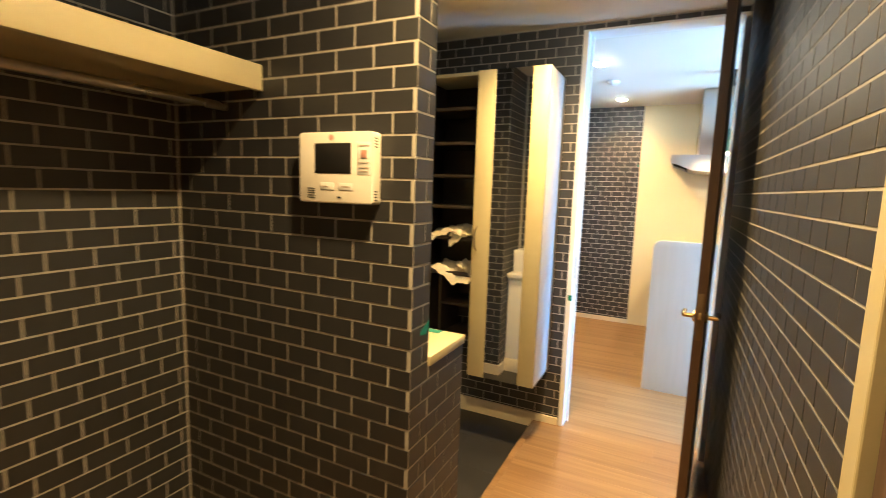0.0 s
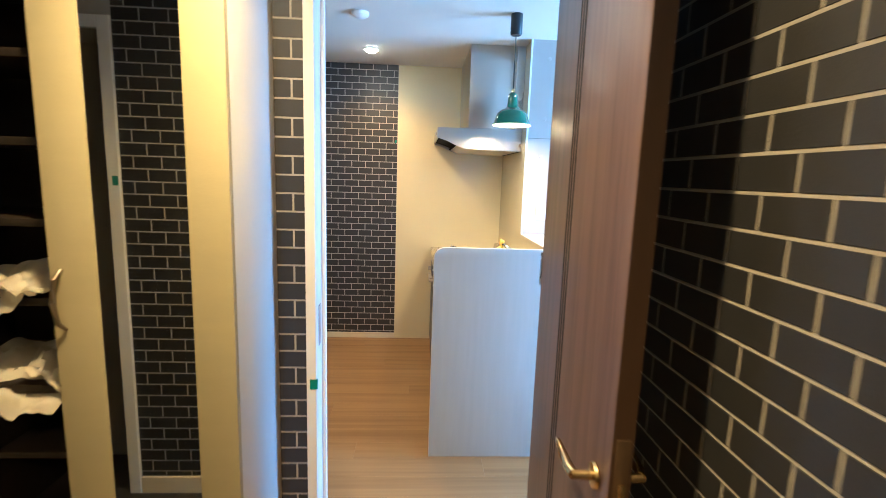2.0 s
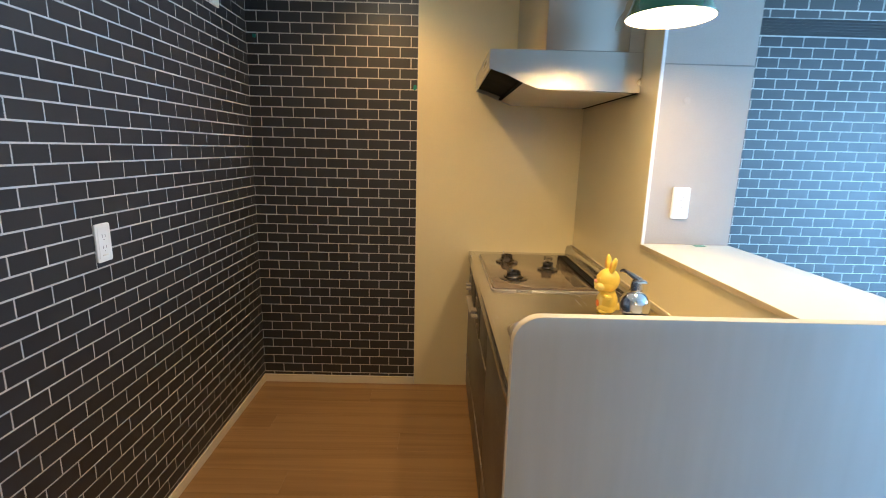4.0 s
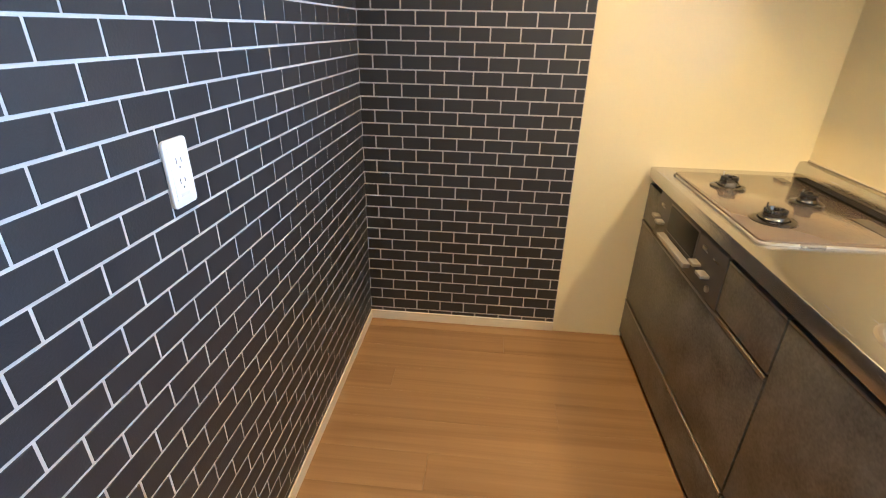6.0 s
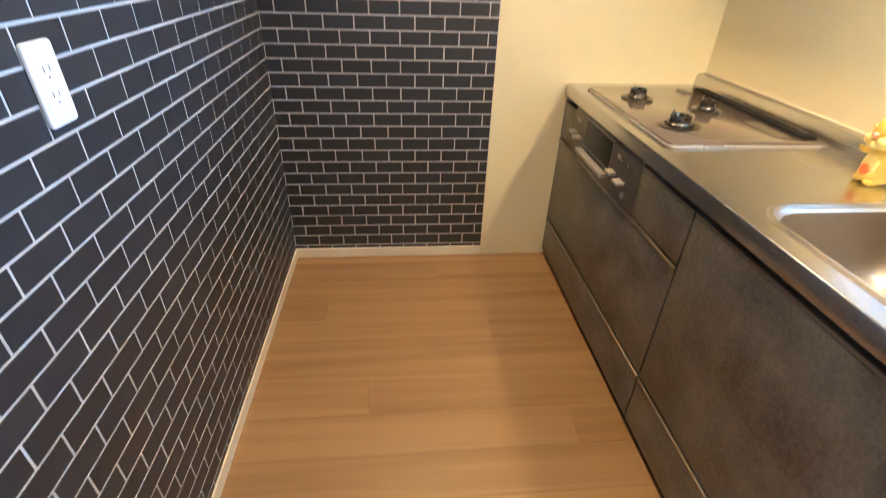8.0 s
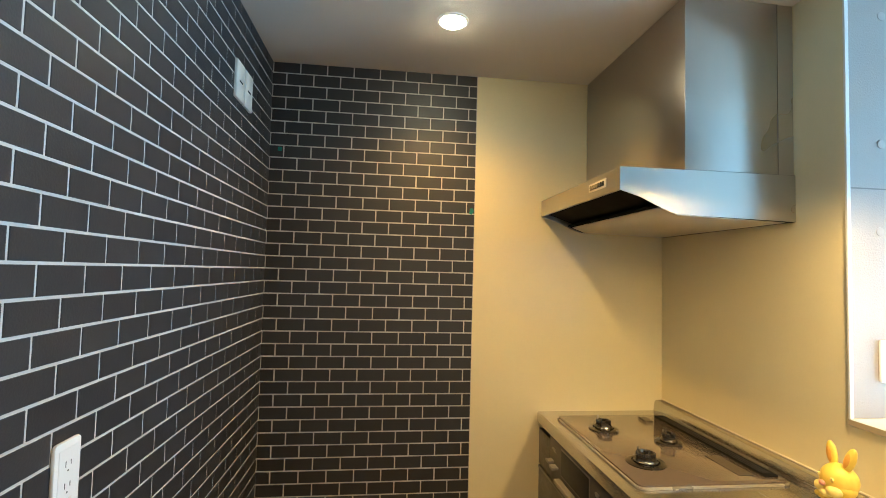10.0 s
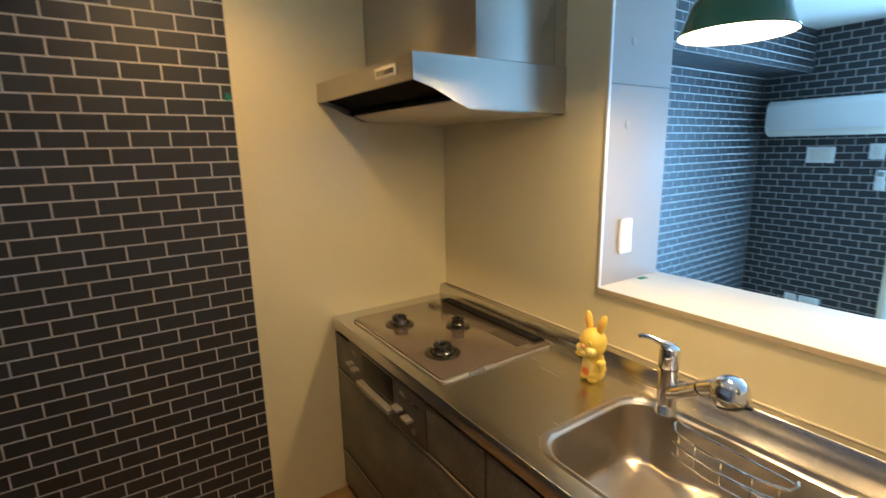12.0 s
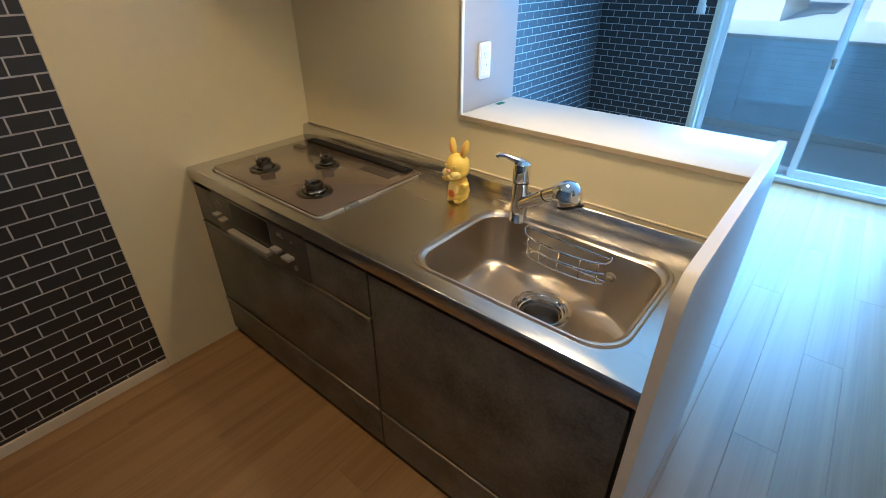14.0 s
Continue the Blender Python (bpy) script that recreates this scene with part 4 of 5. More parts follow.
# pendant
PX, PY, PZ = 1.635, -1.375, 1.776
SHADE = [(0.0, 0.184), (0.012, 0.183), (0.024, 0.174), (0.0275, 0.162), (0.029, 0.120), (0.033, 0.103), (0.045, 0.092), (0.066, 0.083), (0.082, 0.070), (0.091, 0.052), (0.098, 0.028), (0.107, 0.008), (0.111, 0.002), (0.1105, 0.0), (0.106, 0.004)]
item((PX, PY, PZ), [
    ("ceiling_cup", lathe([(0.0, 2.381), (0.033, 2.381), (0.033, 2.275), (0.028, 2.268), (0.0, 2.268)], 28, (PX, PY, 0)), BLACK, "dark ceiling cup"),
    ("cord", tube([(PX, PY, 2.27), (PX, PY, PZ + 0.19)], 0.0028, 8), BLACK),
    ("cord_grip", lathe([(0.0, 0.202), (0.006, 0.202), (0.009, 0.196), (0.010, 0.182), (0.0, 0.182)], 20, (PX, PY, PZ)), BRASS, "small brass cord grip"),
    ("shade", lathe(SHADE, 48, (PX, PY, PZ), cap=False), GREEN, "glossy green enamel shade"),
    ("inner_lining", lathe([(r - 0.003, h - 0.003) for r, h in SHADE[4:-2]], 48, (PX, PY, PZ), cap=False), SHADEIN, "white enamel lining"),
    # Emissive beads stand in for bulb light leaking through the neck.
    *[("vent_hole", ball(bmesh.new(), (PX + 0.0255 * math.cos(a), PY + 0.0255 * math.sin(a), PZ + 0.160), 0.0055, 0.6, 0.6, 0.8, 10, 8), VENT, "small lit vent hole") for a in (0.4, 1.97, 3.54, 5.11)],
    ("bulb", ball(bmesh.new(), (PX, PY, PZ + 0.072), 0.024), BULB, "lit bulb"),
], "pendant_light", "green enamel pendant lamp hanging over the bar", "pendant lamp")

for x, y in ((0.735, -0.47), (0.735, -1.88), (0.78, -3.44), (1.05, -4.95)):
    item((x, y, CEILING), [("ring", lathe([(0.058, CEILING - 0.001), (0.058, CEILING - 0.006), (0.050, CEILING - 0.008), (0.045, CEILING - 0.004), (0.045, CEILING - 0.001)], 32, (x, y, 0), cap=False), PLASTIC), ("diffuser", lathe([(0.044, CEILING - 0.003), (0.040, CEILING - 0.012), (0.030, CEILING - 0.019), (0.016, CEILING - 0.023), (0.0, CEILING - 0.024)], 24, (x, y, 0)), LAMPGLOW, "lit frosted dome")], "downlight", "lit round white downlight in the ceiling", "downlight", "ceiling downlights")
item((0.75, -1.27, CEILING), [("base", lathe([(0.0, CEILING - 0.001), (0.05, CEILING - 0.001), (0.048, CEILING - 0.018), (0.030, CEILING - 0.030), (0.0, CEILING - 0.034)], 24, (0.75, -1.27, 0)), PLASTIC)], "smoke_alarm", "small white smoke alarm on the ceiling", "smoke alarm")

# wall scraps
tagged(part("tape_scrap", prism([(0.892, 1.742), (0.903, 1.738), (0.914, 1.752), (0.908, 1.768), (0.896, 1.766)], -0.0035, -0.0016, "Y"), TAPE), "scrap of green masking tape on the brick wall", "tape", "green tape scraps")
tagged(part("tape_scrap", one(0.036, -0.0035, 1.985, 0.054, -0.0016, 2.003), TAPE), "scrap of green masking tape on the brick wall", "tape", "green tape scraps")
tagged(part("tape_scrap", prism([(-4.482, 1.090), (-4.482, 1.070), (-4.500, 1.055), (-4.528, 1.058), (-4.522, 1.072)], 0.7620, 0.7632, "X"), TAPE), "strip of green masking tape on the wall corner", "tape", "green tape scraps")
tagged(part("tape_scrap", one(2.02, -0.955, 1.0925, 2.06, -0.935, 1.0935), TAPE), "scrap of green masking tape on the bar top", "tape", "green tape scraps")
for x, z in ((1.937, 1.622), (1.946, 1.878), (1.954, 2.262)):
    tagged(part("hole_cap", lathe([(0.0, 0.0), (0.013, 0.0), (0.0125, -0.0012), (0.011, -0.0016), (0.0, -0.0010)], 24, (x, -0.9196, z), axis="Y"), mat("grey_hole_plug", (0.40, 0.365, 0.34), 0.65)), "small round plug in the grey concrete-look wall", "plug", "plugs in the reveal wall")
structure("trim_low_wall_end", one(0.6425, -4.246, 0.0, 0.7585, -4.2445, 0.957), LAMINATE, "white end board of the low wall", "trim")
tagged(part("tape_scrap", one(-0.188, -4.0875, 1.387, -0.164, -4.0865, 1.427), TAPE), "scrap of green masking tape on the white door frame", "tape", "green tape scraps")
structure("door_frame_3", boxes((-0.21, -4.112, -0.06, -0.158, -4.088, 2.07), (-1.04, -4.112, -0.06, -0.99, -4.088, 2.07), (-0.99, -4.112, 2.02, -0.21, -4.088, 2.07), bevel=0.003), LAMINATE, "white frame of a dark doorway by the entrance", "door frame")

# ---- living room ----
item((WINDOW - 0.1, -0.45, 1.60), [
    ("casing", prism([(WINDOW, 1.602), (WINDOW - 0.15, 1.602), (WINDOW - 0.20, 1.640), (WINDOW - 0.215, 1.70), (WINDOW - 0.210, 1.830), (WINDOW - 0.17, 1.868), (WINDOW, 1.872)], -0.880, -0.115, "Y", 0.012), PLASTIC),
    ("louvre", prism([(WINDOW - 0.151, 1.600), (WINDOW - 0.202, 1.639), (WINDOW - 0.206, 1.650), (WINDOW - 0.16, 1.607)], -0.845, -0.15, "Y"), PLASTICW),
    ("cable", tube([(WINDOW - 0.05, -0.879, 1.66), (WINDOW - 0.02, -0.900, 1.58), (WINDOW - 0.01, -0.885, 1.50), (WINDOW - 0.008, -0.83, 1.46)], 0.004, 8), PLASTIC),
], "air_conditioner", "white wall-mounted air conditioner", "air conditioner")
for nm, y0, y1, z0, z1, lb, ct in (("cover_plate", -0.535, -0.355, 1.395, 1.515, "blank white wall plate under the air conditioner", "wall plate"), ("wall_socket", -0.825, -0.735, 1.425, 1.535, "white wall socket of the air conditioner", "socket"), ("wall_socket", -0.420, -0.335, 0.225, 0.325, "white low wall socket", "socket"), ("wall_socket", -0.575, -0.435, 0.222, 0.322, "white low wall socket with aerial outlet", "socket")):
    item((WINDOW, (y0 + y1) / 2, z0), [("plate", one(WINDOW - 0.012, y0, z0, WINDOW - 0.001, y1, z1, 0.003), PLASTIC), ("insert", one(WINDOW - 0.0135, y0 + 0.025, z0 + 0.02, WINDOW - 0.012, y1 - 0.025, z1 - 0.02, 0.0006), PLASTICW)], nm, lb, ct)
item((WINDOW, -0.82, 1.21), [("holder", one(WINDOW - 0.014, -0.855, 1.205, WINDOW - 0.001, -0.79, 1.27, 0.003), PLASTIC), ("handset", prism(round_rect(-0.850, 1.215, -0.797, 1.350, 0.010, 4), WINDOW - 0.032, WINDOW - 0.014, "X", 0.003), PLASTIC), ("screen", one(WINDOW - 0.033, -0.843, 1.305, WINDOW - 0.032, -0.804, 1.338), mat("grey_lcd", (0.25, 0.28, 0.26), 0.3), "grey display"), ("button", boxes((WINDOW - 0.0335, -0.836, 1.265, WINDOW - 0.032, -0.812, 1.285)), PLASTICW)], "remote_control", "white remote control in a wall holder", "remote control")

# ---- hall ----
ICX0, ICX1, ICZ0, ICZ1, ICY = 0.428, 0.662, 1.394, 1.574, PILLAR - 0.010
item((0.53, PILLAR, 1.39), [
    ("body", prism(round_rect(ICX0, ICZ0, ICX1, ICZ1, 0.010, 4), ICY - 0.030, PILLAR - 0.001, "Y", 0.004), PLASTICW),
    ("screen", one(0.484, ICY - 0.0315, 1.472, 0.596, ICY - 0.0295, 1.544, 0.001), BLACK, "dark display"),
    ("screen_bezel", boxes((0.482, ICY - 0.0308, 1.470, 0.598, ICY - 0.0298, 1.546)), DARK),
    ("label_panel", one(0.617, ICY - 0.0308, 1.468, 0.658, ICY - 0.0298, 1.548, 0.0004), PLASTIC, "smooth paler label panel"),
    ("call_button", one(0.629, ICY - 0.0322, 1.508, 0.646, ICY - 0.0306, 1.528, 0.0008), mat("dull_red_button", (0.50, 0.26, 0.20), 0.5), "small dull red button"),
    ("button", one(0.501, ICY - 0.0312, 1.428, 0.545, ICY - 0.0296, 1.447, 0.001), PLASTIC, "flat talk button"),
    ("button", one(0.559, ICY - 0.0312, 1.428, 0.604, ICY - 0.0296, 1.447, 0.001), PLASTIC, "flat unlock button"),
    ("badge", lathe([(0.0, -0.0310), (0.0075, -0.0310), (0.0078, -0.0298)], 20, (0.536, ICY, 1.560), axis="Y"), mat("faded_red_badge", (0.62, 0.34, 0.27), 0.5), "round faded red badge"),
    *[("label_bar", one(x0, ICY - 0.0318, z0, x1, ICY - 0.0305, z0 + 0.0022), FADED) for x0, x1, z0 in ((0.506, 0.526, 1.436), (0.569, 0.594, 1.436), (0.624, 0.652, 1.538), (0.622, 0.654, 1.496), (0.622, 0.654, 1.484), (0.622, 0.646, 1.476))],
    ("speaker_slot", boxes(*[(0.458, ICY - 0.0308, 1.406 + 0.006 * k, 0.482, ICY - 0.0298, 1.408 + 0.006 * k) for k in range(5)]), DARK),
    *[("side_slot", one(ICX1 - 0.001, ICY - 0.020, z0 + 0.007 * k, ICX1 + 0.0006, ICY - 0.008, z0 + 0.003 + 0.007 * k), DARK) for z0 in (1.405, 1.535) for k in range(4)],
    ("lamp", one(0.556, ICY - 0.0312, 1.408, 0.568, ICY - 0.0298, 1.412), BLACK),
], "intercom", "white wall intercom with dark display", "intercom")
item((0.70, -4.35, 0.958), [("board", one(0.636, PILLAR + 0.094, 0.958, 0.768, -4.244, 0.986, 0.003), IVORY), ("tape", one(0.640, -4.282, 0.9862, 0.692, -4.252, 0.9872), TAPE, "scrap of green masking tape")], "ledge_shelf", "ivory board ledge on the low wall", "shelf")
item((0.08, -5.4, 1.66), [("board", one(NOOK, -6.4, 1.705, 0.240, PILLAR - 0.002, 1.727, 0.002), IVORY), ("front_lip", one(0.240, -6.4, 1.697, 0.258, PILLAR - 0.002, 1.768, 0.002), IVORY), ("hanging_rail", tube([(0.10, -6.4, 1.662), (0.10, PILLAR - 0.002, 1.662)], 0.0125, 14), EDGE, "steel hanging rail")], "coat_shelf", "ivory shelf board with a hanging rail in the coat nook", "shelf")

# white ledge unit on the entrance side of the low wall
item((0.39, -4.33, -0.05), [
    ("lower_panel", one(0.142, PILLAR + 0.096, -0.048, 0.638, -4.226, 0.735, 0.002), LAMINATE),
    ("ledge_board", one(0.136, PILLAR + 0.096, 0.746, 0.640, -4.192, 0.776, 0.003), LAMINATE, "overhanging white ledge"),
    ("moulding", prism([(-4.226, 0.716), (-4.218, 0.720), (-4.203, 0.738), (-4.200, 0.746), (-4.226, 0.746)], 0.140, 0.638, "X"), LAMINATE, "curved white moulding"),
    ("upper_panel", one(0.150, PILLAR + 0.096, 0.776, 0.638, -4.300, 0.957, 0.002), LAMINATE),
    ("plinth", one(0.140, -4.226, -0.048, 0.638, -4.214, 0.060, 0.002), TRIM, "pale skirting board"),
], "entrance_ledge_unit", "white panelled ledge unit behind the low brick wall", "ledge unit")

# shoe cabinet
CX0, CX1, CXM, CY, CB, CZ0, CZ1 = -0.090, 0.690, 0.284, -3.080, HALL, 0.345, 2.092
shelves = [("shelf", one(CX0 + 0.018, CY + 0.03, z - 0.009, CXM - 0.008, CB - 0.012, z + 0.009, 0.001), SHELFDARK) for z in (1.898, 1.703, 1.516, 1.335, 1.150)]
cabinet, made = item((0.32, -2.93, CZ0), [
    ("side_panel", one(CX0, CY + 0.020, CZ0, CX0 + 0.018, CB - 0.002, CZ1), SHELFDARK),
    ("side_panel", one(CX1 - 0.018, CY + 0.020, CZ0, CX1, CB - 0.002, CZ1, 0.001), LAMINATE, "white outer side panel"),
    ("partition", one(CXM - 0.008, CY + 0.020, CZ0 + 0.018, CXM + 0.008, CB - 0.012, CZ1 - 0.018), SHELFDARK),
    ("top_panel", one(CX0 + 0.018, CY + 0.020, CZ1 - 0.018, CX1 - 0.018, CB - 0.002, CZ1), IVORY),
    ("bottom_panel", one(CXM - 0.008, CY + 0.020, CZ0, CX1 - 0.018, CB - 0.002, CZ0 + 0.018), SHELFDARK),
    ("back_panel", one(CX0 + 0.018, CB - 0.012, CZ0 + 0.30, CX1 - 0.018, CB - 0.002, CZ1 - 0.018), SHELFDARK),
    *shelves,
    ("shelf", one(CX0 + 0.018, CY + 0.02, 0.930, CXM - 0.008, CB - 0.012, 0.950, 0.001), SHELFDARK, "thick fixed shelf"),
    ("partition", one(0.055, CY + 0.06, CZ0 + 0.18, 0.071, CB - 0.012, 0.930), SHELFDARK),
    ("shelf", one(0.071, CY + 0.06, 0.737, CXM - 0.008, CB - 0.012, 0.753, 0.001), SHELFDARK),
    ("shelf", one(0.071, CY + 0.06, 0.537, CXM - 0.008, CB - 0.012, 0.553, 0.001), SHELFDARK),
], "shoe_cabinet", "tall ivory shoe cabinet with dark inside, one door open", "cabinet")
door_m = part("door", boxes((CXM + 0.004, CY, CZ0, 0.392, CY + 0.018, CZ1), (0.597, CY, CZ0, CX1, CY + 0.018, CZ1), bevel=0.001), IVORY, None, "ivory door strips either side of the mirror")
mir = sub(door_m, "mirror", one(0.3925, CY + 0.001, CZ0 + 0.001, 0.5965, CY + 0.016, CZ1 - 0.001), MIRROR, "full-height mirror")
hd = sub(door_m, "handle", tube([(0.315, CY - 0.002, 1.235), (0.310, CY - 0.020, 1.215), (0.308, CY - 0.026, 1.165), (0.310, CY - 0.020, 1.115), (0.315, CY - 0.002, 1.095)], [0.004, 0.006, 0.007, 0.006, 0.004], 10), mat("bronze_handle", (0.30, 0.26, 0.20), 0.3, 0.9), "curved bronze handle")
under(cabinet, door_m)
door_o = part("door", one(0, -0.018, CZ0, 0.390, 0, CZ1, 0.001), IVORY, None, "ivory door swung wide open")
for z in (2.01, 1.19, 0.46):
    sub(door_o, "hinge", boxes((0.012, 0.0, z - 0.018, 0.050, 0.010, z + 0.018), (-0.02, 0.002, z - 0.007, 0.02, 0.022, z + 0.007), bevel=0.002), EDGE, "steel cup hinge")
for z in (1.27, 1.14):
    sub(door_o, "bumper", one(0.365, 0.0, z, 0.371, 0.002, z + 0.006), PLASTIC)
door_o.matrix_world = pose(CX0 + 0.004, CY + 0.004, 0, 0, 0, -98)
under(cabinet, door_o)


def paper(x, y, z, sx, sy, seed, droop):
    """A limp folded sheet that hangs over a shelf's front."""
    rnd = random.Random(seed)
    bm = bmesh.new()
    nx, ny = 16, 14
    grid = []
    a, b = rnd.uniform(0, 6), rnd.uniform(0, 6)
    for i in range(nx + 1):
        row = []
        for j in range(ny + 1):
            u, v = i / nx, j / ny
            over = max(0.0, v - 0.45)
            px = x + sx * (u - 0.5) + 0.02 * math.sin(5 * v + a)
            py = y - sy * (v - 0.45) + over * over * sy * 0.6
            pz = z + 0.012 + 0.024 * abs(math.sin(8 * u + b + 3 * v) * math.cos(6 * v + a - 2 * u)) + 0.008 * abs(math.sin(17 * u - 9 * v + a)) + 0.02 * math.sin(3.2 * u + b) ** 2 - droop * over * (0.6 + 0.4 * math.sin(4 * u + a))
            row.append(bm.verts.new((px, py, pz)))
        grid.append(row)
    for i in range(nx):
        for j in range(ny):
            bm.faces.new((grid[i][j], grid[i + 1][j], grid[i + 1][j + 1], grid[i][j + 1]))
    r = bmesh.ops.solidify(bm, geom=bm.faces[:], thickness=0.0025)
    bmesh.ops.recalc_face_normals(bm, faces=bm.faces)
    return bm


for k, (x, z, sx, sy, d) in enumerate(((0.13, 1.160, 0.24, 0.26, 0.09), (0.22, 1.178, 0.17, 0.24, 0.20), (0.24, 0.952, 0.15, 0.24, 0.10), (0.16, 0.950, 0.24, 0.30, 0.20))):
    tagged(part("paper_sheet", paper(x, CY + 0.10, z, sx, sy, 3 + k, d), PAPER), "crumpled soft white packing sheet drooping from the shelf", "paper", "packing sheets in the shoe cabinet")

# ---- outside the window ----
structure("ground", one(WINDOW + 0.16, -60, -0.42, 90, 60, -0.30), CONCRETE, "pale concrete and road beyond the garden wall", "ground")
structure("terrace", one(WINDOW + 0.16, -6, -0.30, 6.9, 4, -0.10), CONCRETE, "pale concrete terrace outside the window", "terrace")
# Added slab, out of view: its shadow covers the terrace and garden wall.
structure("unseen_sun_block", one(-1.7, -14, CEILING + 0.13, WINDOW + 0.2, 8, 2.75), HOUSEWALL, "unseen pale slab added to keep the sun off the terrace and garden wall", "wall")
garden = thing("garden_wall", (6.98, -1, -0.10), "concrete block garden wall, grey with daylight blue put into its colour, pale coping", "wall")
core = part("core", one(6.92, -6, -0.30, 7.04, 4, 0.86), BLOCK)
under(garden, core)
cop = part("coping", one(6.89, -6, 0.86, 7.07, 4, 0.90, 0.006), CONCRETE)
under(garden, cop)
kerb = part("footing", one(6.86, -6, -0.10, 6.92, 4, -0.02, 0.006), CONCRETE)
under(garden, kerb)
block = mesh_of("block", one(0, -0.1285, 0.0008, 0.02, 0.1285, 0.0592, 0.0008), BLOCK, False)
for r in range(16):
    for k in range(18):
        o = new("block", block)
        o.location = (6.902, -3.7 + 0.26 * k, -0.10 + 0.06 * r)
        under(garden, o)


def house(x, y, w, d, h, roof, label):
    """A plain pale house: walls, a pitched roof and windows towards the viewer."""
    t = thing("house", (x, y, -0.30), label, "house", "houses beyond the garden wall")
    rows = [part("wall", one(x, y - w / 2, -0.30, x + d, y + w / 2, h), HOUSEWALL),
            part("roof", prism([(y - w / 2 - 0.4, h), (y + w / 2 + 0.4, h), (y, h + roof)], x - 0.4, x + d + 0.4, "X"), ROOF)]
    under(t, *rows)
    for fl in range(int(h // 2.6)):
        for k in range(3):
            cy = y - w / 2 + w * (k + 0.5) / 3
            z = 0.8 + 2.7 * fl
            win = part("window", boxes((x - 0.06, cy - 0.75, z, x + 0.02, cy - 0.68, z + 1.2), (x - 0.06, cy + 0.68, z, x + 0.02, cy + 0.75, z + 1.2), (x - 0.06, cy - 0.68, z, x + 0.02, cy + 0.68, z + 0.07), (x - 0.06, cy - 0.68, z + 1.13, x + 0.02, cy + 0.68, z + 1.2)), ALU)
            under(t, win)
            sub(win, "pane", one(x - 0.03, cy - 0.68, z + 0.07, x - 0.01, cy + 0.68, z + 1.13), DARKGLASS)
    return t


house(24, 5.5, 9, 8, 5.6, 1.8, "pale two-storey house with grey roof across the road")
house(26, -6.5, 10, 8, 5.6, 2.0, "white two-storey house with grey roof across the road")
house(40, 16, 12, 9, 5.8, 2.0, "pale house in the distance")
house(42, -22, 12, 9, 5.8, 2.0, "pale house in the distance")

# ---- floor boards and brick pattern, piece by piece ----
BOARD = {}


def board(parent, x0, x1, y0, y1, z=0.0, material=None, name="plank"):
    key = (round(x1 - x0, 3), round(y1 - y0, 3), name)
    if key not in BOARD:
        w, h = key[0], key[1]
        bm = bmesh.new()
        g, b = 0.0002, 0.0009
        lo = [bm.verts.new((sx * (w / 2 - g), sy * (h / 2 - g), -0.012)) for sx, sy in ((-1, -1), (1, -1), (1, 1), (-1, 1))]
        mi = [bm.verts.new((v.co.x, v.co.y, -0.0006)) for v in lo]
        hi = [bm.verts.new((math.copysign(abs(v.co.x) - b, v.co.x), math.copysign(abs(v.co.y) - b, v.co.y), 0)) for v in lo]
        for a, c in ((lo, mi), (mi, hi)):
            for i in range(4):
                bm.faces.new((a[i], a[(i + 1) % 4], c[(i + 1) % 4], c[i]))
        bm.faces.new(hi)
        BOARD[key] = mesh_of(name, bm, material, False)
    o = new(name, BOARD[key])
    o.location = ((x0 + x1) / 2, (y0 + y1) / 2, z)
    o.parent = parent


def boards(parent, x0, x1, y0, y1, length=1.82):
    y, r = y1, 0
    first = -0.07
    while y > y0 + 1e-4:
        lo = first - 0.15 * r if y1 == 0.0 else y1 - 0.15 * (r + 1)
        lo = max(lo, y0)
        x = x0
        cut = x0 + length * ((r * 0.37) % 1.0)
        while x < x1 - 1e-4:
            e = min(x1, cut if cut > x + 0.02 else cut + length)
            board(parent, x, e, lo, y, 0.0, FLOORWOOD)
            x = e
            cut = e + length
        y = lo
        r += 1


boards(floor, 0.0, WINDOW, FRONT, 0.0)
boards(floor, 0.650, RIGHT, -6.0, FRONT)
boards(floor, NOOK, 0.650, -6.0, -4.58)
for i in range(8):
    for k in range(6):
        board(floor_genkan, 0.612 - 0.3 * (i + 1), 0.612 - 0.3 * i, HALL - 0.012 - 0.3 * (k + 1), HALL - 0.012 - 0.3 * k, -0.05, TILE, "tile")

BW, BH, BJ, BD = 0.117, 0.054, 0.0050, 0.0014
BZ = 0.056
PIECE = {}


def brick_verts(w, h):
    a, b, e = w / 2, h / 2, 0.0008
    return [(-a, -b, -0.0004), (a, -b, -0.0004), (a, b, -0.0004), (-a, b, -0.0004), (-a + e, -b + e, BD), (a - e, -b + e, BD), (a - e, b - e, BD), (-a + e, b - e, BD)]


FACES = [(4, 5, 6, 7), (0, 1, 5, 4), (1, 2, 6, 5), (2, 3, 7, 6), (3, 0, 4, 7)]


def piece(w, h):
    key = (round(w, 3), round(h, 3))
    if key not in PIECE:
        me = bpy.data.meshes.new("brick")
        me.from_pydata(brick_verts(*key), [], FACES)
        me.materials.append(BRICK)
        PIECE[key] = me
    return PIECE[key]


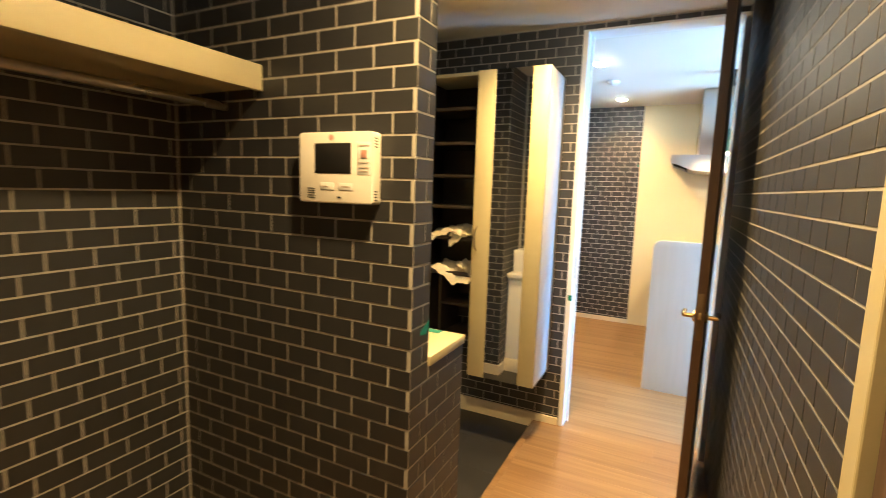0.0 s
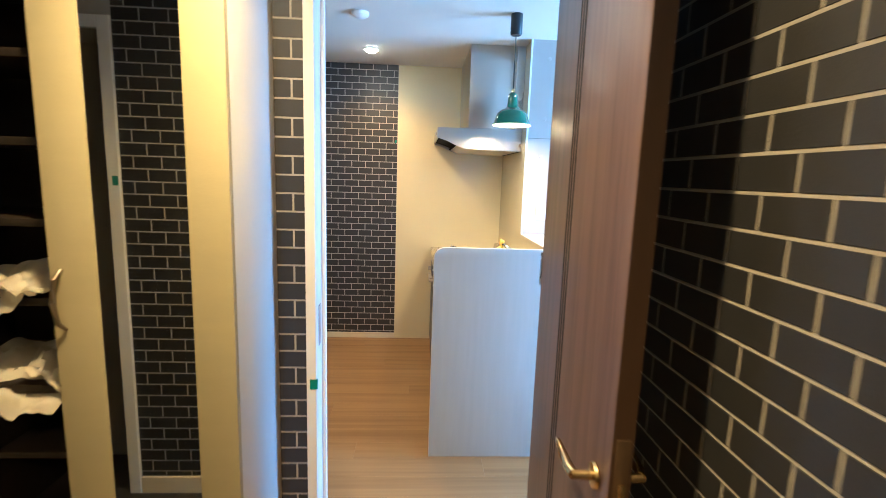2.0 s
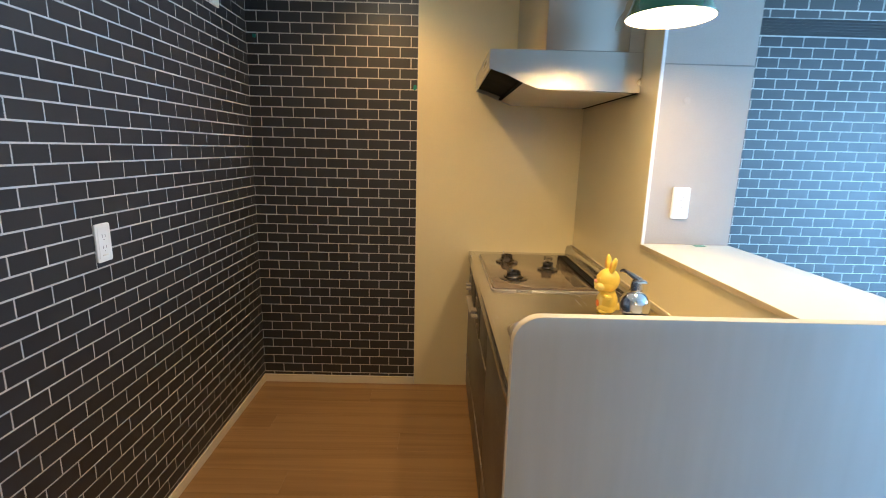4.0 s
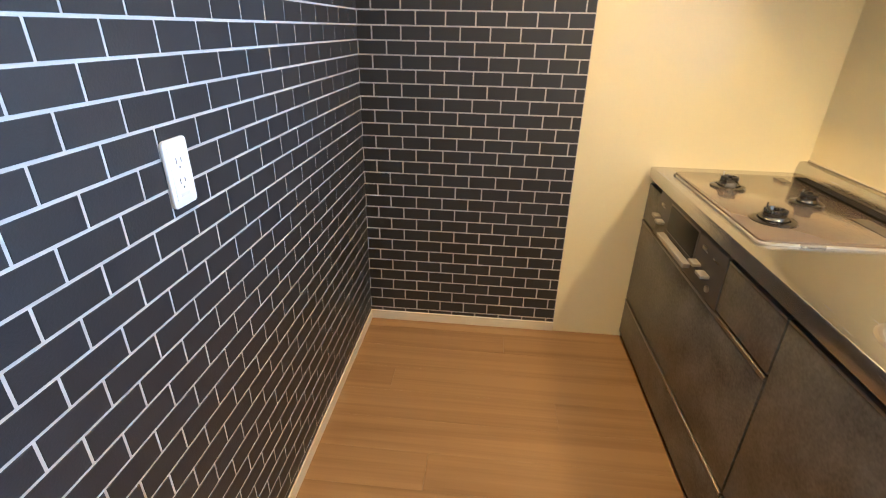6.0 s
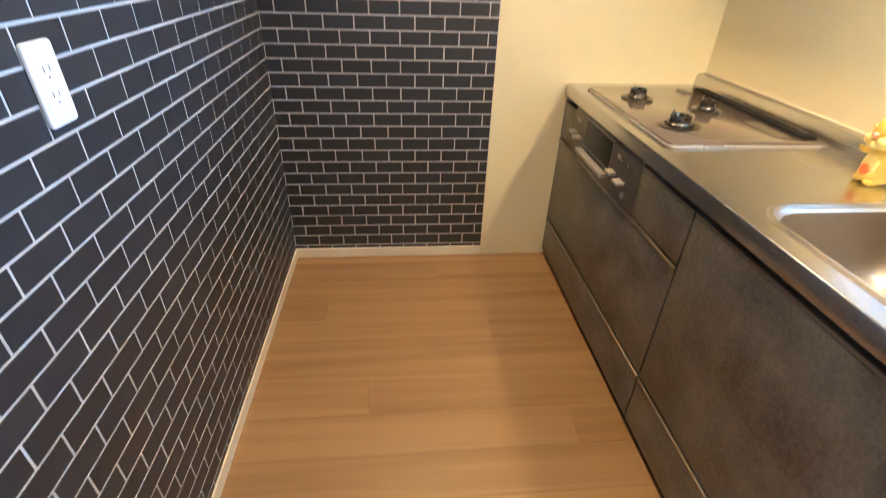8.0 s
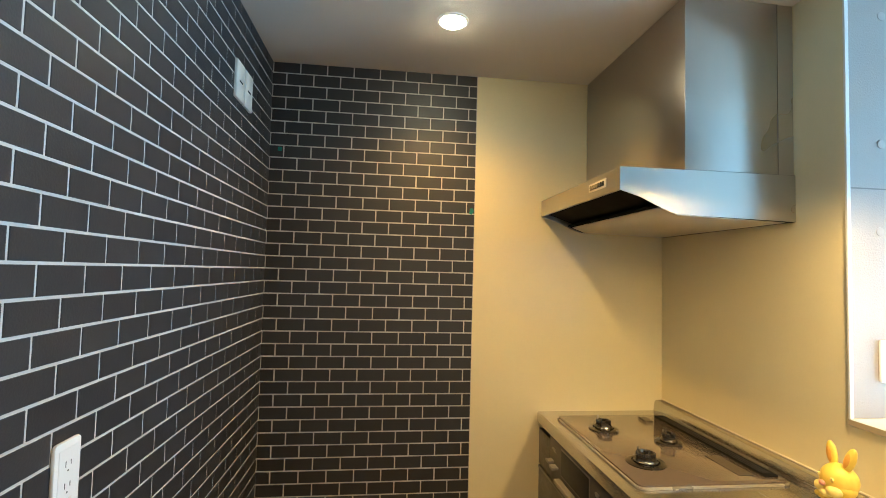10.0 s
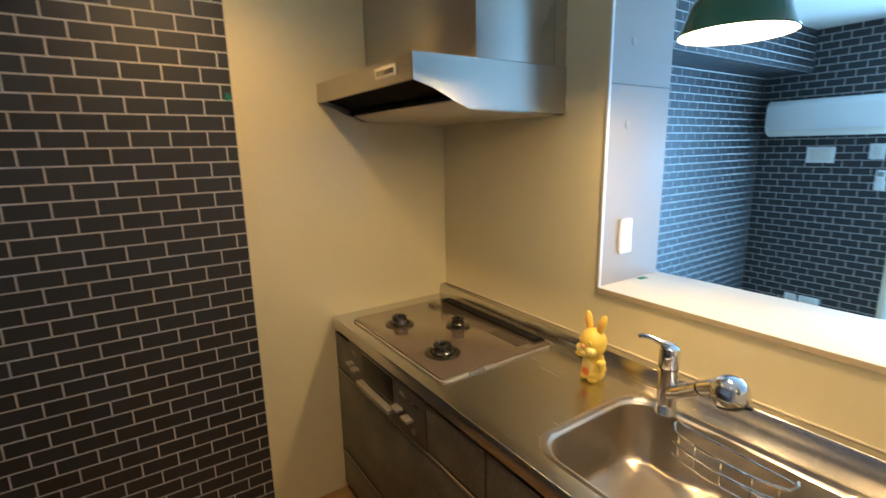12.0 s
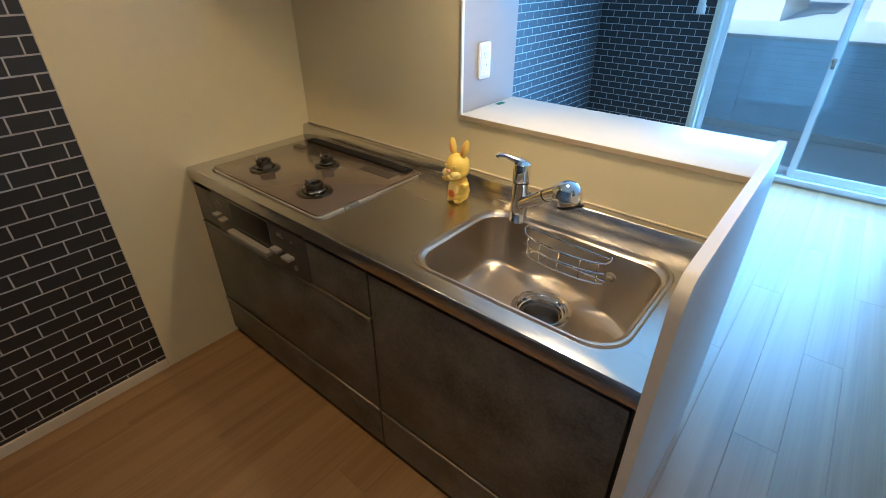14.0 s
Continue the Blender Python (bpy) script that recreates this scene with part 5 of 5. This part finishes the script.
def bricks(parent, base, length, z0, z1, near=None, phase=0.0, holes=(), most=300, lift=0.0):
    """Courses of the pattern over a wall. base: pose whose x runs along the wall, y up and z out of it (height 0 at the floor)."""
    verts, faces = [], []
    count = 0
    start = BZ + lift
    r0 = math.floor((z0 - start) / BH)
    r1 = math.ceil((z1 - start) / BH)
    for r in range(r0, r1):
        b0, b1 = max(z0, start + r * BH + BJ / 2), min(z1, start + (r + 1) * BH - BJ / 2)
        if b1 - b0 < 0.006:
            continue
        shift = phase + (BW / 2 if r % 2 else 0)
        k0 = math.floor(-shift / BW) - 1
        for k in range(k0, int(length / BW) + 3):
            a0, a1 = max(0.0, shift + k * BW + BJ / 2), min(length, shift + (k + 1) * BW - BJ / 2)
            if a1 - a0 < 0.006:
                continue
            cx, cz = (a0 + a1) / 2, (b0 + b1) / 2
            if any(h0 < cx < h1 and g0 < cz < g1 for h0, h1, g0, g1 in holes):
                continue
            if near and count < most and near[0] <= cx <= near[1] and near[2] <= cz <= near[3]:
                o = new("brick", piece(a1 - a0, b1 - b0))
                o.parent = parent
                o.matrix_local = base @ Matrix.Translation((cx, cz, 0))
                count += 1
            else:
                i = len(verts)
                m = base @ Matrix.Translation((cx, cz, 0))
                verts += [tuple(m @ Vector(v)) for v in brick_verts(a1 - a0, b1 - b0)]
                faces += [tuple(i + j for j in f) for f in FACES]
    if verts:
        me = bpy.data.meshes.new("brick_courses")
        me.from_pydata(verts, [], faces)
        me.materials.append(BRICK)
        o = new("brick_courses", me)
        o.parent = parent
        tagged(o, kind="stuff")


# poses: facing +x, -y, -x and +y
def facing(x, y, way):
    return pose(x, y, 0, 90, 0, {"+x": 90, "-y": 0, "-x": -90, "+y": 180}[way])


bricks(wall_left, facing(0, FRONT, "+x"), -FRONT, 0.049, CEILING, (0.45, 2.2, 0.62, 1.60), 0.0435, lift=0.011)
bricks(wall_back, facing(0, 0, "-y"), 0.916, 0.049, CEILING, (0, 0.92, 0.05, 2.0), 0.002, lift=0.011)
bricks(wall_living, facing(BARBACK, 0, "-y"), WINDOW - BARBACK, 0.049, 2.07, (0.3, 2.88, 0.95, 1.65), lift=0.011)
bricks(soffit, pose(BARBACK, 0, 2.07, 180, 0, 0), WINDOW - BARBACK, 0.0, 0.32)
bricks(soffit, facing(BARBACK, -0.32, "-y"), WINDOW - BARBACK, 2.072, CEILING, (0, 3, 2.0, 2.4))
bricks(wall_window, facing(WINDOW, -0.0, "-x"), 0.926, 0.049, CEILING, (0, 1, 0.3, 1.9), lift=0.011)
bricks(wall_window, facing(WINDOW, -0.962, "-x"), 1.65, 2.062, CEILING)
bricks(wall_door, facing(-1.6, HALL, "-y"), 2.374, 0.046, CEILING, (1.50, 2.374, 0.2, 2.2), 0.0)
bricks(wall_door, facing(0.774, HALL, "-y"), 0.796, 2.349, CEILING)
bricks(wall_right, facing(RIGHT, HALL, "-x"), 2.048, 0.0, CEILING, (0.9, 2.05, 0.7, 2.0), 0.032)
bricks(wall_pillar, facing(NOOK, PILLAR, "-y"), 0.760 - NOOK, 0.0, CEILING, (0, 0.9, 0.55, 2.2), 0.1115)
bricks(wall_pillar, facing(0.760, PILLAR, "+x"), 0.092, 0.0, CEILING, (0, 0.2, 0.5, 2.2), 0.0)
bricks(wall_low, facing(0.760, PILLAR + 0.092, "+x"), 0.234, 0.0, 0.956, (0, 1, 0, 1), 0.007)
bricks(wall_block, facing(0.13, -4.10, "+y"), 0.286, 0.032, CEILING, (0, 0.6, 0.3, 1.8))
bricks(wall_block, facing(0.13, PILLAR + 0.092, "+x"), 0.378, 0.032, CEILING, (0, 0.7, 0.3, 1.8))
bricks(wall_pillar, facing(0.645, PILLAR + 0.092, "+y"), 0.495, 0.0, CEILING)
bricks(wall_nook, facing(NOOK, -7.0, "+x"), 2.42, 0.0, CEILING, (1.7, 2.42, 0.6, 1.8))
